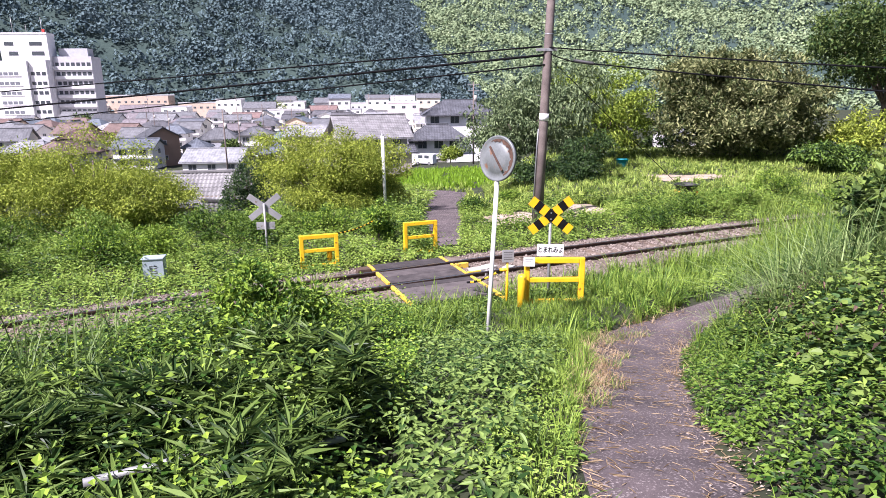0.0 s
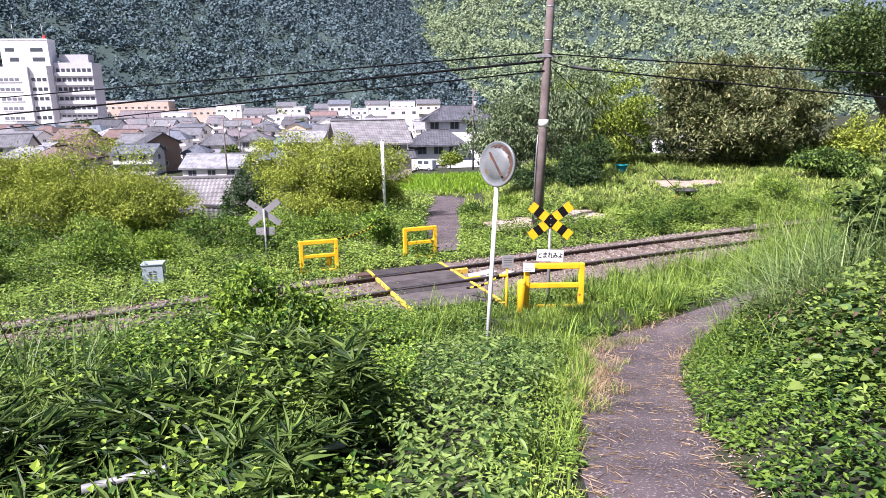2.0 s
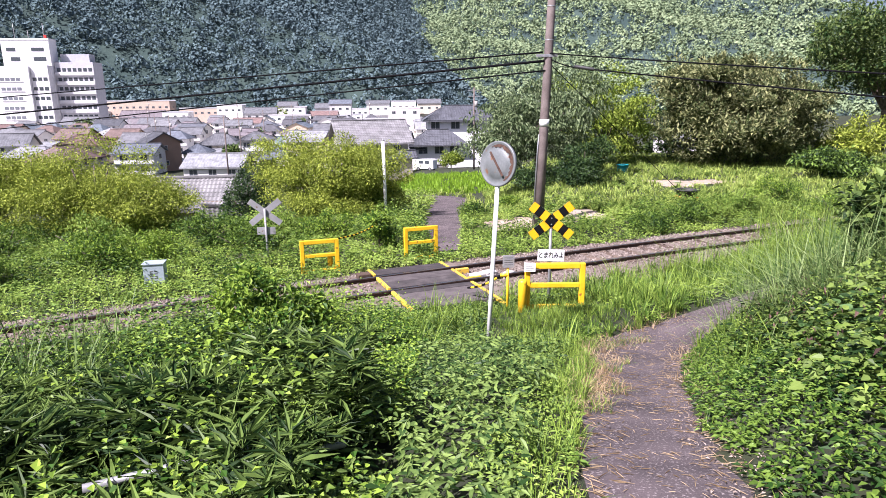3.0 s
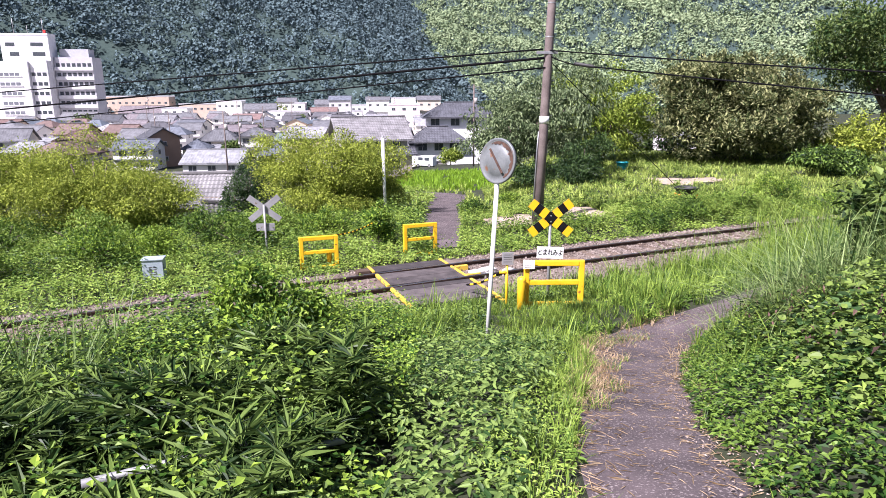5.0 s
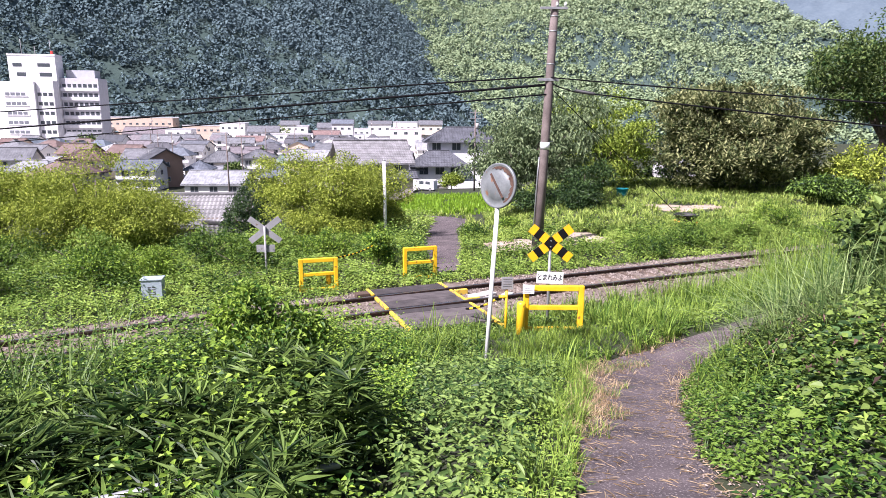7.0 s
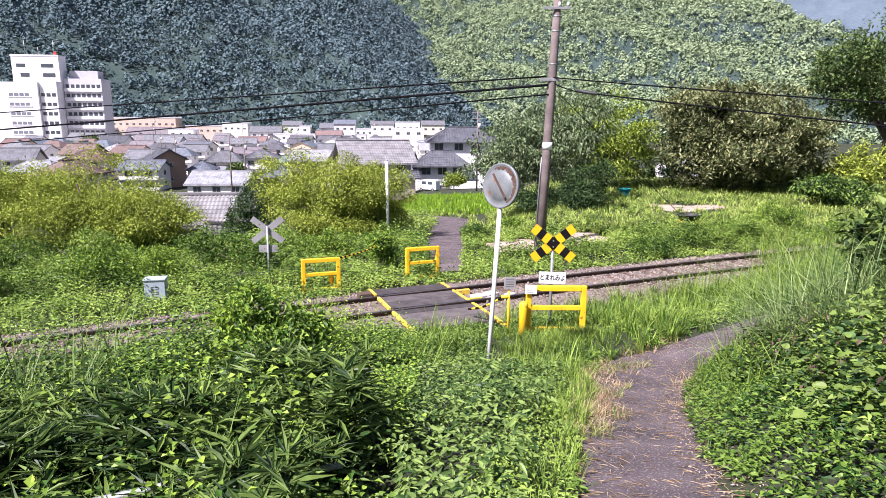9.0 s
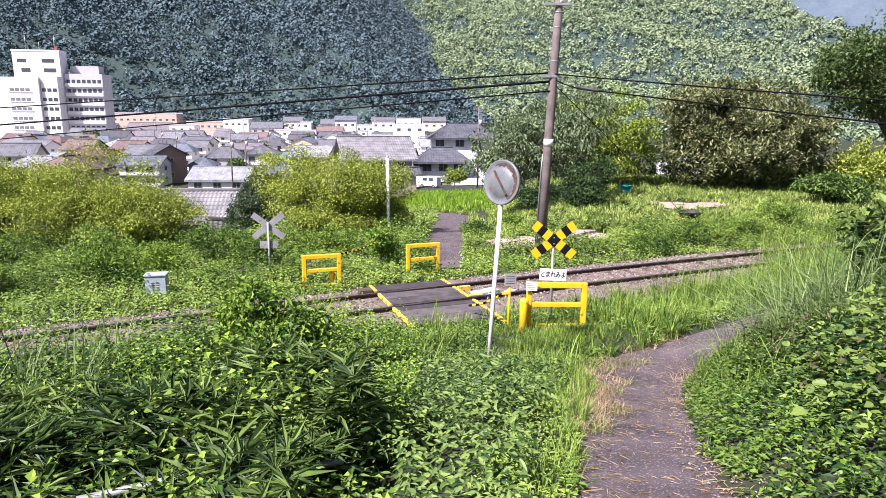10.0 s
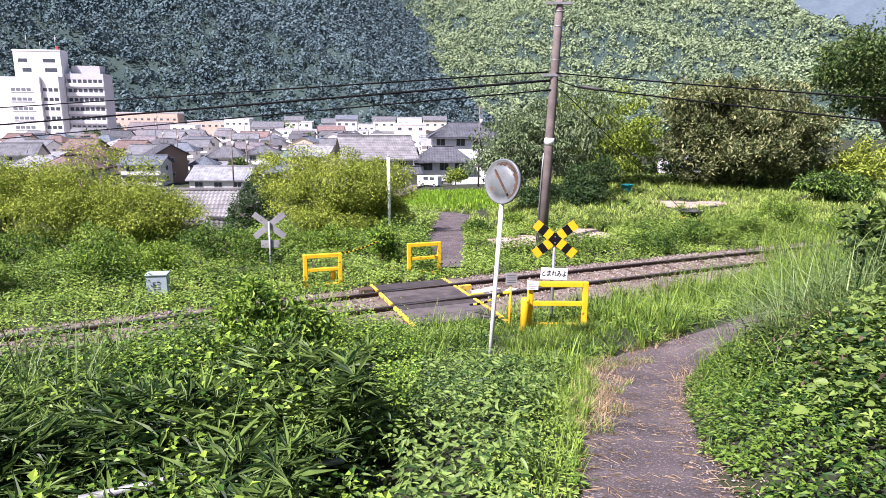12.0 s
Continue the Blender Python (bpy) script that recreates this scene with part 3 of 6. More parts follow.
part("name_plate", boxed(-0.24, -0.01, 0.73, 0.24, 0.0, 0.93, bevel=0.004), SIGN_BACK, cb2, "grey back of a name plate")

# convex mirror, seen from behind
mb = on(0.8, 8.5)
cm = thing("traffic_mirror", pose(0.78, 8.5, mb), "round traffic mirror with rusty grey back on white post", "mirror")
part("post", piped([(-0.12, 0, -0.3), (0.015, 0.02, 2.76 - mb)], 0.031, 14), POST_WHITE, cm, "white painted steel post")
DISC = pose(0.02, 0.03, 3.05 - mb, 0, 0, -45) @ pose(0, 0, 0, 84, 0, 0)


def dish(profile, sides=48):
    bm = bmesh.new()
    rings = [[bm.verts.new((r * math.cos(t), r * math.sin(t), z)) for t in (2 * math.pi * k / sides for k in range(sides))] for r, z in profile]
    for u, v in zip(rings, rings[1:]):
        for k in range(sides):
            bm.faces.new((u[k], u[(k + 1) % sides], v[(k + 1) % sides], v[k])).smooth = True
    return bm, rings


bm, rings = dish([(0.302, -0.03), (0.312, -0.02), (0.312, 0.012), (0.300, 0.02), (0.285, 0.012), (0.215, 0.004), (0.20, 0.016), (0.10, 0.03), (0.012, 0.034)])
bm.faces.new(rings[-1])
back = part("back_shell", bm, MIRROR_BACK, cm, "grey dished steel back", DISC)
bm, rings = dish([(0.012, -0.075), (0.10, -0.07), (0.20, -0.055), (0.301, -0.022)])
bm.faces.new(rings[0])
part("mirror_face", bm, surface("mirror_glass", (0.8, 0.8, 0.8), (0.82, 0.82, 0.82), 0.03, metal=1.0, bump=0), cm, "convex mirror face", DISC)


def arc_band(r0, r1, a0, a1, z, n=26, seed=0):
    bm = bmesh.new()
    cols = []
    for k in range(n + 1):
        t = a0 + (a1 - a0) * k / n
        j = 0.012 * math.sin(k * 2.3 + seed) + 0.008 * math.sin(k * 5.1)
        taper = 0.35 + 0.65 * math.sin(math.pi * k / n)
        rm = (r0 + r1) / 2
        lo, hi = rm - (rm - r0) * taper + j, rm + (r1 - rm) * taper
        cols.append([bm.verts.new((r * math.cos(t), r * math.sin(t), z)) for r in (lo, hi)])
    for u, v in zip(cols, cols[1:]):
        bm.faces.new((u[0], u[1], v[1], v[0]))
    return bm


part("rust_band", arc_band(0.222, 0.278, radians(-60), radians(118), 0.0125), RUST, back, "brown rusted ring")
part("rust_strap", boxed(-0.20, -0.016, 0.030, 0.20, 0.016, 0.043, bevel=0.004), RUST, back, "brown rusted strap", pose(0, 0, 0, 0, 0, -52))

# equipment box
eb = thing("equipment_box", pose(-6.52, 13.72, on(-6.52, 13.72), 0, 0, 12), "pale grey steel equipment box on short legs in the weeds", "cabinet")
part("body", boxed(-0.22, -0.16, 0.02, 0.22, 0.16, 0.58, bevel=0.008), BOX_GREY, eb)
part("lid", boxed(-0.24, -0.18, 0.582, 0.24, 0.18, 0.615, bevel=0.008), BOX_GREY, eb, "overhanging grey lid")
for k in range(4):
    for j in range(2):
        part("print_line", boxed(-0.08 + j * 0.09, -0.164, 0.42 - k * 0.055, -0.08 + j * 0.09 + 0.07, -0.161, 0.44 - k * 0.055), INK, eb)
for sx in (-1, 1):
    part("leg", boxed(sx * 0.15 - 0.02, -0.02, -0.2, sx * 0.15 + 0.02, 0.02, 0.018), GALV, eb)
part("hinge", piped([(0.226, -0.12, 0.38), (0.226, -0.12, 0.48)], 0.01, 6), GALV, eb)
part("hinge", piped([(0.226, -0.12, 0.12), (0.226, -0.12, 0.22)], 0.01, 6), GALV, eb)

# ---------------------------------------------------------------- utility poles and cables
up_z = on(3.2, 19.7)
upole = thing("utility_pole", pose(3.16, 19.7, up_z), "tall leaning brown-grey concrete utility pole with cables", "utility pole")
TOP = Vector((0.33, 0, 9.6))
part("shaft", piped([Vector((0, 0, -0.3)), TOP * 0.3, TOP * 0.6, TOP], [0.155, 0.143, 0.128, 0.105], 18), POLE_CONCRETE, upole)
part("ground_pipe", piped([Vector((-0.19, -0.05, -0.2)), TOP * 0.25 + Vector((-0.17, -0.05, 0)), TOP * 0.31 + Vector((-0.155, -0.05, 0))], 0.022, 8), GALV, upole, "thin grey earthing pipe")
part("number_plate", tube(bmesh.new(), [TOP * 0.335, TOP * 0.358], 0.15, 18), SIGN_WHITE, upole, "white tag plate round the pole")
for k in (0.29, 0.44, 0.52, 0.60, 0.70, 0.745):
    part("steel_band", tube(bmesh.new(), [TOP * k, TOP * (k + 0.004)], 0.146 - 0.03 * k, 18), GALV, upole)
part("cable_arm", boxed(-0.30, -0.14, 5.28, 0.34, -0.11, 5.36, bevel=0.006, m=None), GALV, upole, "steel cable bracket", pose(0.1, 0, 0))
arm = part("cross_arm", boxed(-0.2, -0.16, 7.35, 0.62, -0.10, 7.42, bevel=0.006), GALV, upole, "steel cross arm")
for k in (0.3, 0.55):
    part("insulator", piped([(k, -0.13, 7.43), (k, -0.13, 7.50), (k, -0.13, 7.56)], [0.03, 0.045, 0.02], 10), SIGN_WHITE, arm, "white insulator")
for k in range(7):
    part("step_bolt", piped([TOP * (0.36 + k * 0.055) + Vector(((-1) ** k * 0.12, 0, 0)), TOP * (0.36 + k * 0.055) + Vector(((-1) ** k * 0.24, 0, 0))], 0.009, 6), GALV, upole)


def cable(pts, r, label, sag=0.0):
    a, b = Vector(pts[0]), Vector(pts[1])
    q = [a.lerp(b, k / 30) - Vector((0, 0, sag * 4 * (k / 30) * (1 - k / 30))) for k in range(31)]
    return tagged(part("cable", piped(q, r, 6), CABLE), label, "cable", "overhead cables")


for (lx, ly, lz), (ax, ay, az), sag, r in (((-27.0, 33.0, 3.97), (3.15, 19.6, 5.29), 0.25, 0.028), ((-27.0, 33.0, 3.05), (3.2, 19.6, 5.04), 0.30, 0.042), ((-27.0, 33.0, 2.30), (3.25, 19.6, 4.76), 0.30, 0.026)):
    cable([(lx, ly, lz), (ax, ay, az)], r, "black overhead cable between poles")
cable([(3.35, 19.6, 5.26), (14.0, 12.65, 4.05)], 0.022, "black overhead cable between poles", 0.05)
cable([(3.4, 19.6, 5.08), (4.3, 19.2, 4.79)], 0.02, "thick black cable loop at the pole", 0.05)
cable([(4.3, 19.2, 4.79), (14.0, 12.85, 3.42)], 0.024, "black overhead cable between poles", 0.03)
splice = part("cable_splice", piped([(4.05, 19.31, 4.87), (4.1, 19.29, 4.85), (4.55, 19.04, 4.76), (4.62, 19.0, 4.74)], [0.02, 0.055, 0.055, 0.02], 10), BLACK_PLASTIC)
tagged(splice, "black cable splice sleeve hanging on the cable", "cable splice")
cable([(3.25, 19.75, 5.1), (10.6, 27.0, -0.15)], 0.012, "thin grey guy wire to the meadow")
cable([(3.45, 19.6, 8.35), (15.6, 8.0, 4.7)], 0.012, "thin overhead cable high above the slope")
cable([(3.48, 19.6, 8.9), (15.4, 8.0, 5.0)], 0.012, "thin overhead cable high above the slope")

wp = thing("white_pole", pose(-2.03, 23.0, on(-2.03, 23.0)), "slim white painted steel pole among bushes", "pole")
part("shaft", piped([(0.0, 0, -0.2), (-0.03, 0, 2.9)], 0.06, 12), POST_WHITE, wp)
part("cap", piped([(-0.03, 0, 2.9), (-0.03, 0, 2.95)], [0.065, 0.03], 12), GALV, wp)

# pipe fence in the undergrowth
fence = thing("pipe_fence", None, "grey galvanised pipe fence buried in bamboo grass", "fence")
for p, q in (((-1.9, 2.9, 1.93), (-0.95, 3.42, 1.90)), ((-1.45, 3.05, 1.87), (-0.62, 3.55, 1.79))):
    part("rail", piped([p, q], 0.024, 12), GALV, fence, "round galvanised pipe")
for u, yy, top in ((-1.84, 2.97, 1.92), (-1.0, 3.44, 1.92)):
    part("post", piped([(u, yy, on(u, yy) - 0.2), (u, yy, top)], 0.03, 12), GALV, fence)

# turquoise tub and black basin in the meadow
tub = thing("plastic_tub", pose(10.03, 34.1, on(10.03, 34.1)), "small turquoise plastic tub in the meadow", "tub")
bm, rings = dish([(0.27, 0.0), (0.31, 0.40), (0.335, 0.40), (0.335, 0.44), (0.30, 0.44), (0.25, 0.05)], 24)
bm.faces.new(rings[-1][::-1])
part("shell", bm, BLUE_PLASTIC, tub)
basin = thing("water_basin", pose(9.68, 24.1, on(9.68, 24.1)), "black basin on an orange base among weeds", "basin")
bm, rings = dish([(0.36, 0.16), (0.44, 0.42), (0.48, 0.42), (0.48, 0.46), (0.40, 0.46), (0.34, 0.2)], 28)
bm.faces.new(rings[-1][::-1])
part("bowl", bm, BLACK_PLASTIC, basin)
part("base", boxed(-0.38, -0.3, -0.05, 0.38, 0.3, 0.2, bevel=0.03), ORANGE, basin, "orange plastic base")


# ---------------------------------------------------------------- mountains
def mountain_height(x, y):
    xv = 4 - 0.33 * (y - 750)
    zb = -10 + 0.47 * (y - 600)
    d = x - xv + 26 * wave(x * 0.008, y * 0.0075, 1.0)
    left, right = zb + 0.66 * np.clip(-d, -900, 170) + 0.22 * np.maximum(-d - 170, 0), zb + 0.26 * d
    z = np.maximum(left, right)
    z = z + 16 * wave(x * 0.014, y * 0.012, 3.0) + 6 * wave(x * 0.035, y * 0.035, 8.0)
    return z, d


def hillside(az, rad):
    """The forest floor at a bearing and a distance: place, and how far right of the fold it lies."""
    x, y = rad * np.sin(az), rad * np.cos(az)
    z, fold = mountain_height(x, y)
    z = np.minimum(z, (rad - 400) * 0.85 - 12)
    crest = np.interp(np.degrees(az), [-50, 20, 25.7, 27.8, 29.7, 31.7, 34.2, 36, 42], [1330, 1000, 820, 782, 760, 722, 694, 674, 600])
    zc = mountain_height(crest * np.sin(az), crest * np.cos(az))[0]
    z = np.where(rad > crest, zc - 0.6 * (rad - crest), z)
    return x, y, np.maximum(z, -18), fold


AZ, RAD = np.meshgrid(np.radians(np.linspace(-42, 42, 230)), 392 * (1350 / 392) ** np.linspace(0, 1, 130))
X, Y, Zm, fold_line = hillside(AZ, RAD)
i = np.arange(X.size).reshape(X.shape)
f = np.stack([i[:-1, :-1], i[:-1, 1:], i[1:, 1:], i[1:, :-1]], -1).reshape(-1, 4)
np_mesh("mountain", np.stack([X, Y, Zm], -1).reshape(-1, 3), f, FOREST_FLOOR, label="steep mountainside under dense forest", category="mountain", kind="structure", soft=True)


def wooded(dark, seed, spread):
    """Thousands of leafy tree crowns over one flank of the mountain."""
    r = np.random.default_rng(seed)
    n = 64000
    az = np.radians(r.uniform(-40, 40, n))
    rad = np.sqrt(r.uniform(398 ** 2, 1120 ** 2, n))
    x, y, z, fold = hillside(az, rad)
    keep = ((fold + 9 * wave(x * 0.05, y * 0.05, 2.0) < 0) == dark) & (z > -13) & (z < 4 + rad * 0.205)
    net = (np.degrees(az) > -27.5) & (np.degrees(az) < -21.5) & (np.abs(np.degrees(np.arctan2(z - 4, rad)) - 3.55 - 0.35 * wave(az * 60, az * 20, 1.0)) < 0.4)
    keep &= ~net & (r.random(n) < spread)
    x, y, z, rad = x[keep], y[keep], z[keep], rad[keep]
    n, per = len(x), 22
    wide = np.repeat(r.uniform(3.2, 6.4, n) * np.where(rad < 520, 0.8, 1.0), per)[:, None]
    u = r.normal(size=(n * per, 3))
    u[:, 2] = np.abs(u[:, 2]) - 0.1
    u /= np.linalg.norm(u, axis=1, keepdims=True)
    p = np.repeat(np.stack([x, y, z + 2.5], -1), per, 0) + u * wide * r.uniform(0.8, 1.05, (n * per, 1)) * np.array([1, 1, 1.25])
    L = wide[:, 0] * r.uniform(0.28, 0.60, n * per)
    d = np.cross(u, r.normal(size=(n * per, 3)))
    return leaf_mesh(p - d / np.linalg.norm(d, axis=1, keepdims=True) * L[:, None] / 2, d, u + r.normal(size=(n * per, 3)) * 0.22, L, L * 0.8, 0.1, plain=True)


np_mesh("forest", *wooded(True, 21, 0.6), SHADED_CANOPY, label="forest on the mountain flank, shade and haze put into its dark blue-green", category="forest", kind="stuff")
np_mesh("forest", *wooded(False, 22, 0.6), LIT_CANOPY, label="broadleaf forest on the mountain flank, sunlight put into its light green", category="forest", kind="stuff")
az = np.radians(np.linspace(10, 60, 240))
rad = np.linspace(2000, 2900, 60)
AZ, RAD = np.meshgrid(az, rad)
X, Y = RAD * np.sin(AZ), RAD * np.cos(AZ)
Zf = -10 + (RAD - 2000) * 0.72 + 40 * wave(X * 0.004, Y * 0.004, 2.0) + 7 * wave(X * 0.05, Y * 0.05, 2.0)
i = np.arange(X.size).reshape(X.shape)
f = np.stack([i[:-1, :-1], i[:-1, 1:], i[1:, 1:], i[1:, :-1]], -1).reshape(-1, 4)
np_mesh("far_mountain", np.stack([X, Y, Zf], -1).reshape(-1, 3), f, FAR_HAZED_FOREST, label="distant mountain ridge, haze put into its blue-green colour", category="mountain", kind="structure", soft=True)


# ---------------------------------------------------------------- town
def window(parent, x, y, z, w, h, turn, panes=2):
    """A window set on a wall: frame with sliding panes; it looks along -y of its own turn."""
    fr = bmesh.new()
    t = 0.07
    for a in ((-w / 2, -0.06, -h / 2, w / 2, 0.04, -h / 2 + t), (-w / 2, -0.06, h / 2 - t, w / 2, 0.04, h / 2), (-w / 2, -0.06, -h / 2 + t, -w / 2 + t, 0.04, h / 2 - t), (w / 2 - t, -0.06, -h / 2 + t, w / 2, 0.04, h / 2 - t), (-t / 2, -0.055, -h / 2 + t, t / 2, 0.04, h / 2 - t)):
        box(fr, *a)
    wf = part("window", fr, FRAME_ALU, parent, "", pose(x, y, z, 0, 0, turn))
    part("pane", boxed(-w / 2 + t, -0.03, -h / 2 + t, w / 2 - t, 0.03, h / 2 - t), GLASS_DARK, wf, "dark glass pane")
    return wf


def gable_roof(w, d, rh, over, thick, hip=0.0):
    """A pitched roof over w by d, ridge along x; hip: how far the ridge ends draw in."""
    bm = bmesh.new()
    W, D = w / 2 + over, d / 2 + over
    drop = -rh * over / (d / 2)
    hx = W - hip
    for s in (0, 1):
        z0 = -thick if s else 0
        v = [bm.verts.new(p) for p in ((-W, -D, drop + z0), (W, -D, drop + z0), (W, D, drop + z0), (-W, D, drop + z0), (-hx, 0, rh + z0), (hx, 0, rh + z0))]
        fs = [(0, 1, 5, 4), (2, 3, 4, 5), (1, 2, 5), (3, 0, 4)]
        if not hip:
            fs = fs[:2]
        for q in fs:
            bm.faces.new([v[k] for k in (q if not s else q[::-1])])
        if s:
            lo = v
        else:
            hi = v
    edge = [(0, 1), (1, 2), (2, 3), (3, 0)] if hip else [(0, 1), (2, 3), (1, 5), (5, 2), (3, 4), (4, 0)]
    for a, b in edge:
        bm.faces.new((hi[a], lo[a], lo[b], hi[b]))
    return bm


def tiled_slope(w, d, rh, over, hip, pitch, side):
    """One slope's tiles as a single corrugated sheet, in stepped courses."""
    W, D = w / 2 + over, d / 2 + over
    drop = -rh * over / (d / 2)
    n = int(2 * W / pitch) * 2
    x = np.linspace(-W, W, n + 1)
    lim = np.ones(n + 1) if not hip else np.clip((W - np.abs(x)) / hip, 0.0, 1)
    rows = int(math.hypot(D, rh - drop) / 0.42)
    v = []
    for k in range(rows * 2 + 1):
        q = (k // 2 + (k % 2)) / rows if k % 2 else (k // 2) / rows
        q = min(q, 1.0) * lim
        up = 0.03 + 0.05 * (np.arange(n + 1) % 2) + (0.0 if k % 2 else 0.045)
        v.append(np.stack([x, side * D * (1 - q), drop + (rh - drop) * q + up], 1))
    v = np.concatenate(v)
    i = np.arange(len(v)).reshape(-1, n + 1)
    f = np.stack([i[:-1, :-1], i[:-1, 1:], i[1:, 1:], i[1:, :-1]], -1).reshape(-1, 4)
    return v, f if side < 0 else f[:, ::-1]


def roof_set(parent, w, d, rh, over, thick, hip, pitch, colour, m, name="roof", label=""):
    """Roof slab with its ridge cap and, where they can be told apart, courses of tiles."""
    r = part(name, gable_roof(w, d, rh, over, thick, hip), roof_tiles(*colour), parent, label, m)
    hx = w / 2 + over - hip
    part("ridge", boxed(-hx, -0.16, rh + 0.02, hx, 0.16, rh + 0.22, bevel=0.04), roof_tiles(*(c * 0.8 for c in colour)), r)
    if pitch:
        for side in (-1, 1):
            np_mesh("tile_sheet", *tiled_slope(w, d, rh, over, hip, pitch, side), roof_tiles(*colour), r)
    return r


def house(x, y, w, d, h, rh, turn, wall, roof, kind="gable", floors=2, base=-10.0, label="", win=1.5, ribs=0.0, name="house"):
    t = thing(name, pose(x, y, base, 0, 0, turn), label, "house", "houses of the town")
    bm = boxed(-w / 2, -d / 2, -1.0, w / 2, d / 2, h)
    if kind == "gable":
        for s in (-1, 1):
            q = [bm.verts.new((s * w / 2, yy, zz)) for yy, zz in ((-d / 2, h), (d / 2, h), (0, h + rh))]
            p = [bm.verts.new((s * (w / 2 - 0.2), yy, zz)) for yy, zz in ((-d / 2, h), (d / 2, h), (0, h + rh))]
            bm.faces.new(q)
            bm.faces.new(p)
    part("wall", bm, wall_paint(*wall), t)
    if kind == "flat":
        bm = bmesh.new()
        for a in ((-w / 2 - 0.1, -d / 2 - 0.1, h, w / 2 + 0.1, d / 2 + 0.1, h + 0.15), (-w / 2 - 0.1, -d / 2 - 0.1, h + 0.15, w / 2 + 0.1, -d / 2 + 0.1, h + 0.15 + rh), (-w / 2 - 0.1, d / 2 - 0.1, h + 0.15, w / 2 + 0.1, d / 2 + 0.1, h + 0.15 + rh)):
            box(bm, *a)
        part("roof", bm, wall_paint(*roof), t)
    else:
        hip = d / 2 * 0.9 if kind == "hip" else 0.0
        roof_set(t, w, d, rh, 0.55, 0.16, hip, 0.55 if y < 165 else 0.0, roof, pose(0, 0, h))
        if (x * 7 + y * 3) % 5 < 2.5:
            mast = part("antenna", piped([(w * 0.2, 0, h + rh), (w * 0.2, 0, h + rh + 2.2)], 0.04, 5), GALV, t, "thin roof antenna")
            for k in range(3):
                part("element", boxed(w * 0.2 - 0.5, -0.02, h + rh + 1.5 + k * 0.28, w * 0.2 + 0.5, 0.02, h + rh + 1.54 + k * 0.28), GALV, mast)
    fh = h / floors
    n = max(1, int(w / 3.4))
    for fl in range(floors):
        for k in range(n):
            window(t, -w / 2 + (k + 0.5) * w / n, -d / 2 - 0.01, fl * fh + fh * 0.56, min(win, w / n * 0.7), 1.15, 0)
        for s in (-1, 1):
            window(t, s * (w / 2 + 0.01), 0.0, fl * fh + fh * 0.56, 1.2, 1.0, 90 * s)
    if floors > 1 and kind != "flat":
        part("eave", boxed(-w / 2 - 0.1, -d / 2 - 0.75, fh - 0.05, w / 2 + 0.1, -d / 2, fh + 0.08), roof_tiles(*roof), t, "tiled lower eave")
    if floors > 1 and (x * 5 + y) % 3 < 1.4:
        bx = w * (0.22 if (x + y) % 2 < 1 else -0.22)
        bal = part("balcony", boxed(bx - w * 0.22, -d / 2 - 1.1, fh + 0.1, bx + w * 0.22, -d / 2 - 0.02, fh + 0.25), wall_paint(0.62, 0.62, 0.63), t, "pale balcony with a railing")
        part("railing", boxed(bx - w * 0.22, -d / 2 - 1.1, fh + 0.25, bx + w * 0.22, -d / 2 - 1.02, fh + 1.2), wall_paint(0.70, 0.70, 0.70), bal)
    if (x * 3 + y * 7) % 4 < 1.6:
        lean = part("annex", boxed(-w * 0.45, -d / 2 - 2.6, -1.0, w * 0.1, -d / 2 - 0.02, 2.3), wall_paint(*wall), t)
        part("annex_roof", boxed(-w * 0.5, -1.5, -0.06, w * 0.15, 1.5, 0.06), roof_tiles(*(min(0.7, c * 1.5) for c in roof)), lean, "", pose(0, -d / 2 - 1.4, 2.7, 16, 0, 0))
    return t


house(-83.8, 149.5, 9.6, 8.3, 4.9, 2.0, 4, (0.66, 0.6, 0.5), (0.28, 0.17, 0.15), "hip", 2, -10.0, "cream house with a red-brown tiled hip roof")
house(-104.2, 159.3, 18.6, 10.0, 3.2, 1.4, 2, (0.55, 0.55, 0.56), (0.62, 0.64, 0.66), "gable", 1, -10.0, "long low shed with a pale blue metal roof")
house(-89.2, 131.1, 8.8, 7.8, 2.8, 1.4, -6, (0.55, 0.55, 0.56), (0.28, 0.32, 0.38), "gable", 1, -10.0, "low shed with a blue-grey roof")
house(-162.2, 240.7, 9.2, 8.0, 4.5, 2.3, -4, (0.5, 0.42, 0.34), (0.28, 0.17, 0.15), "gable", 2, -10.0, "tan house with a brown tiled roof")
house(-140.2, 221.6, 7.2, 7.2, 3.4, 2.0, 14, (0.74, 0.73, 0.72), (0.28, 0.32, 0.38), "gable", 1, -10.0, "small white house with a blue-grey roof")
house(-240.2, 369.9, 12.3, 10.0, 5.5, 3.0, 8, (0.5, 0.42, 0.34), (0.3, 0.31, 0.33), "gable", 2, -10.0, "tan house with a grey roof")
house(-156.6, 279.1, 14.1, 10.0, 5.6, 3.0, 3, (0.55, 0.55, 0.56), (0.3, 0.31, 0.33), "gable", 2, -10.0, "grey house with a broad grey roof")
house(-131.2, 253.7, 9.7, 8.3, 5.8, 2.2, 3, (0.55, 0.55, 0.56), (0.14, 0.15, 0.17), "gable", 2, -10.0, "grey house with a dark roof")
house(-128.5, 262.4, 7.6, 7.0, 3.1, 2.3, 8, (0.5, 0.42, 0.34), (0.25, 0.36, 0.34), "hip", 1, -10.0, "small tan house with a green copper roof")
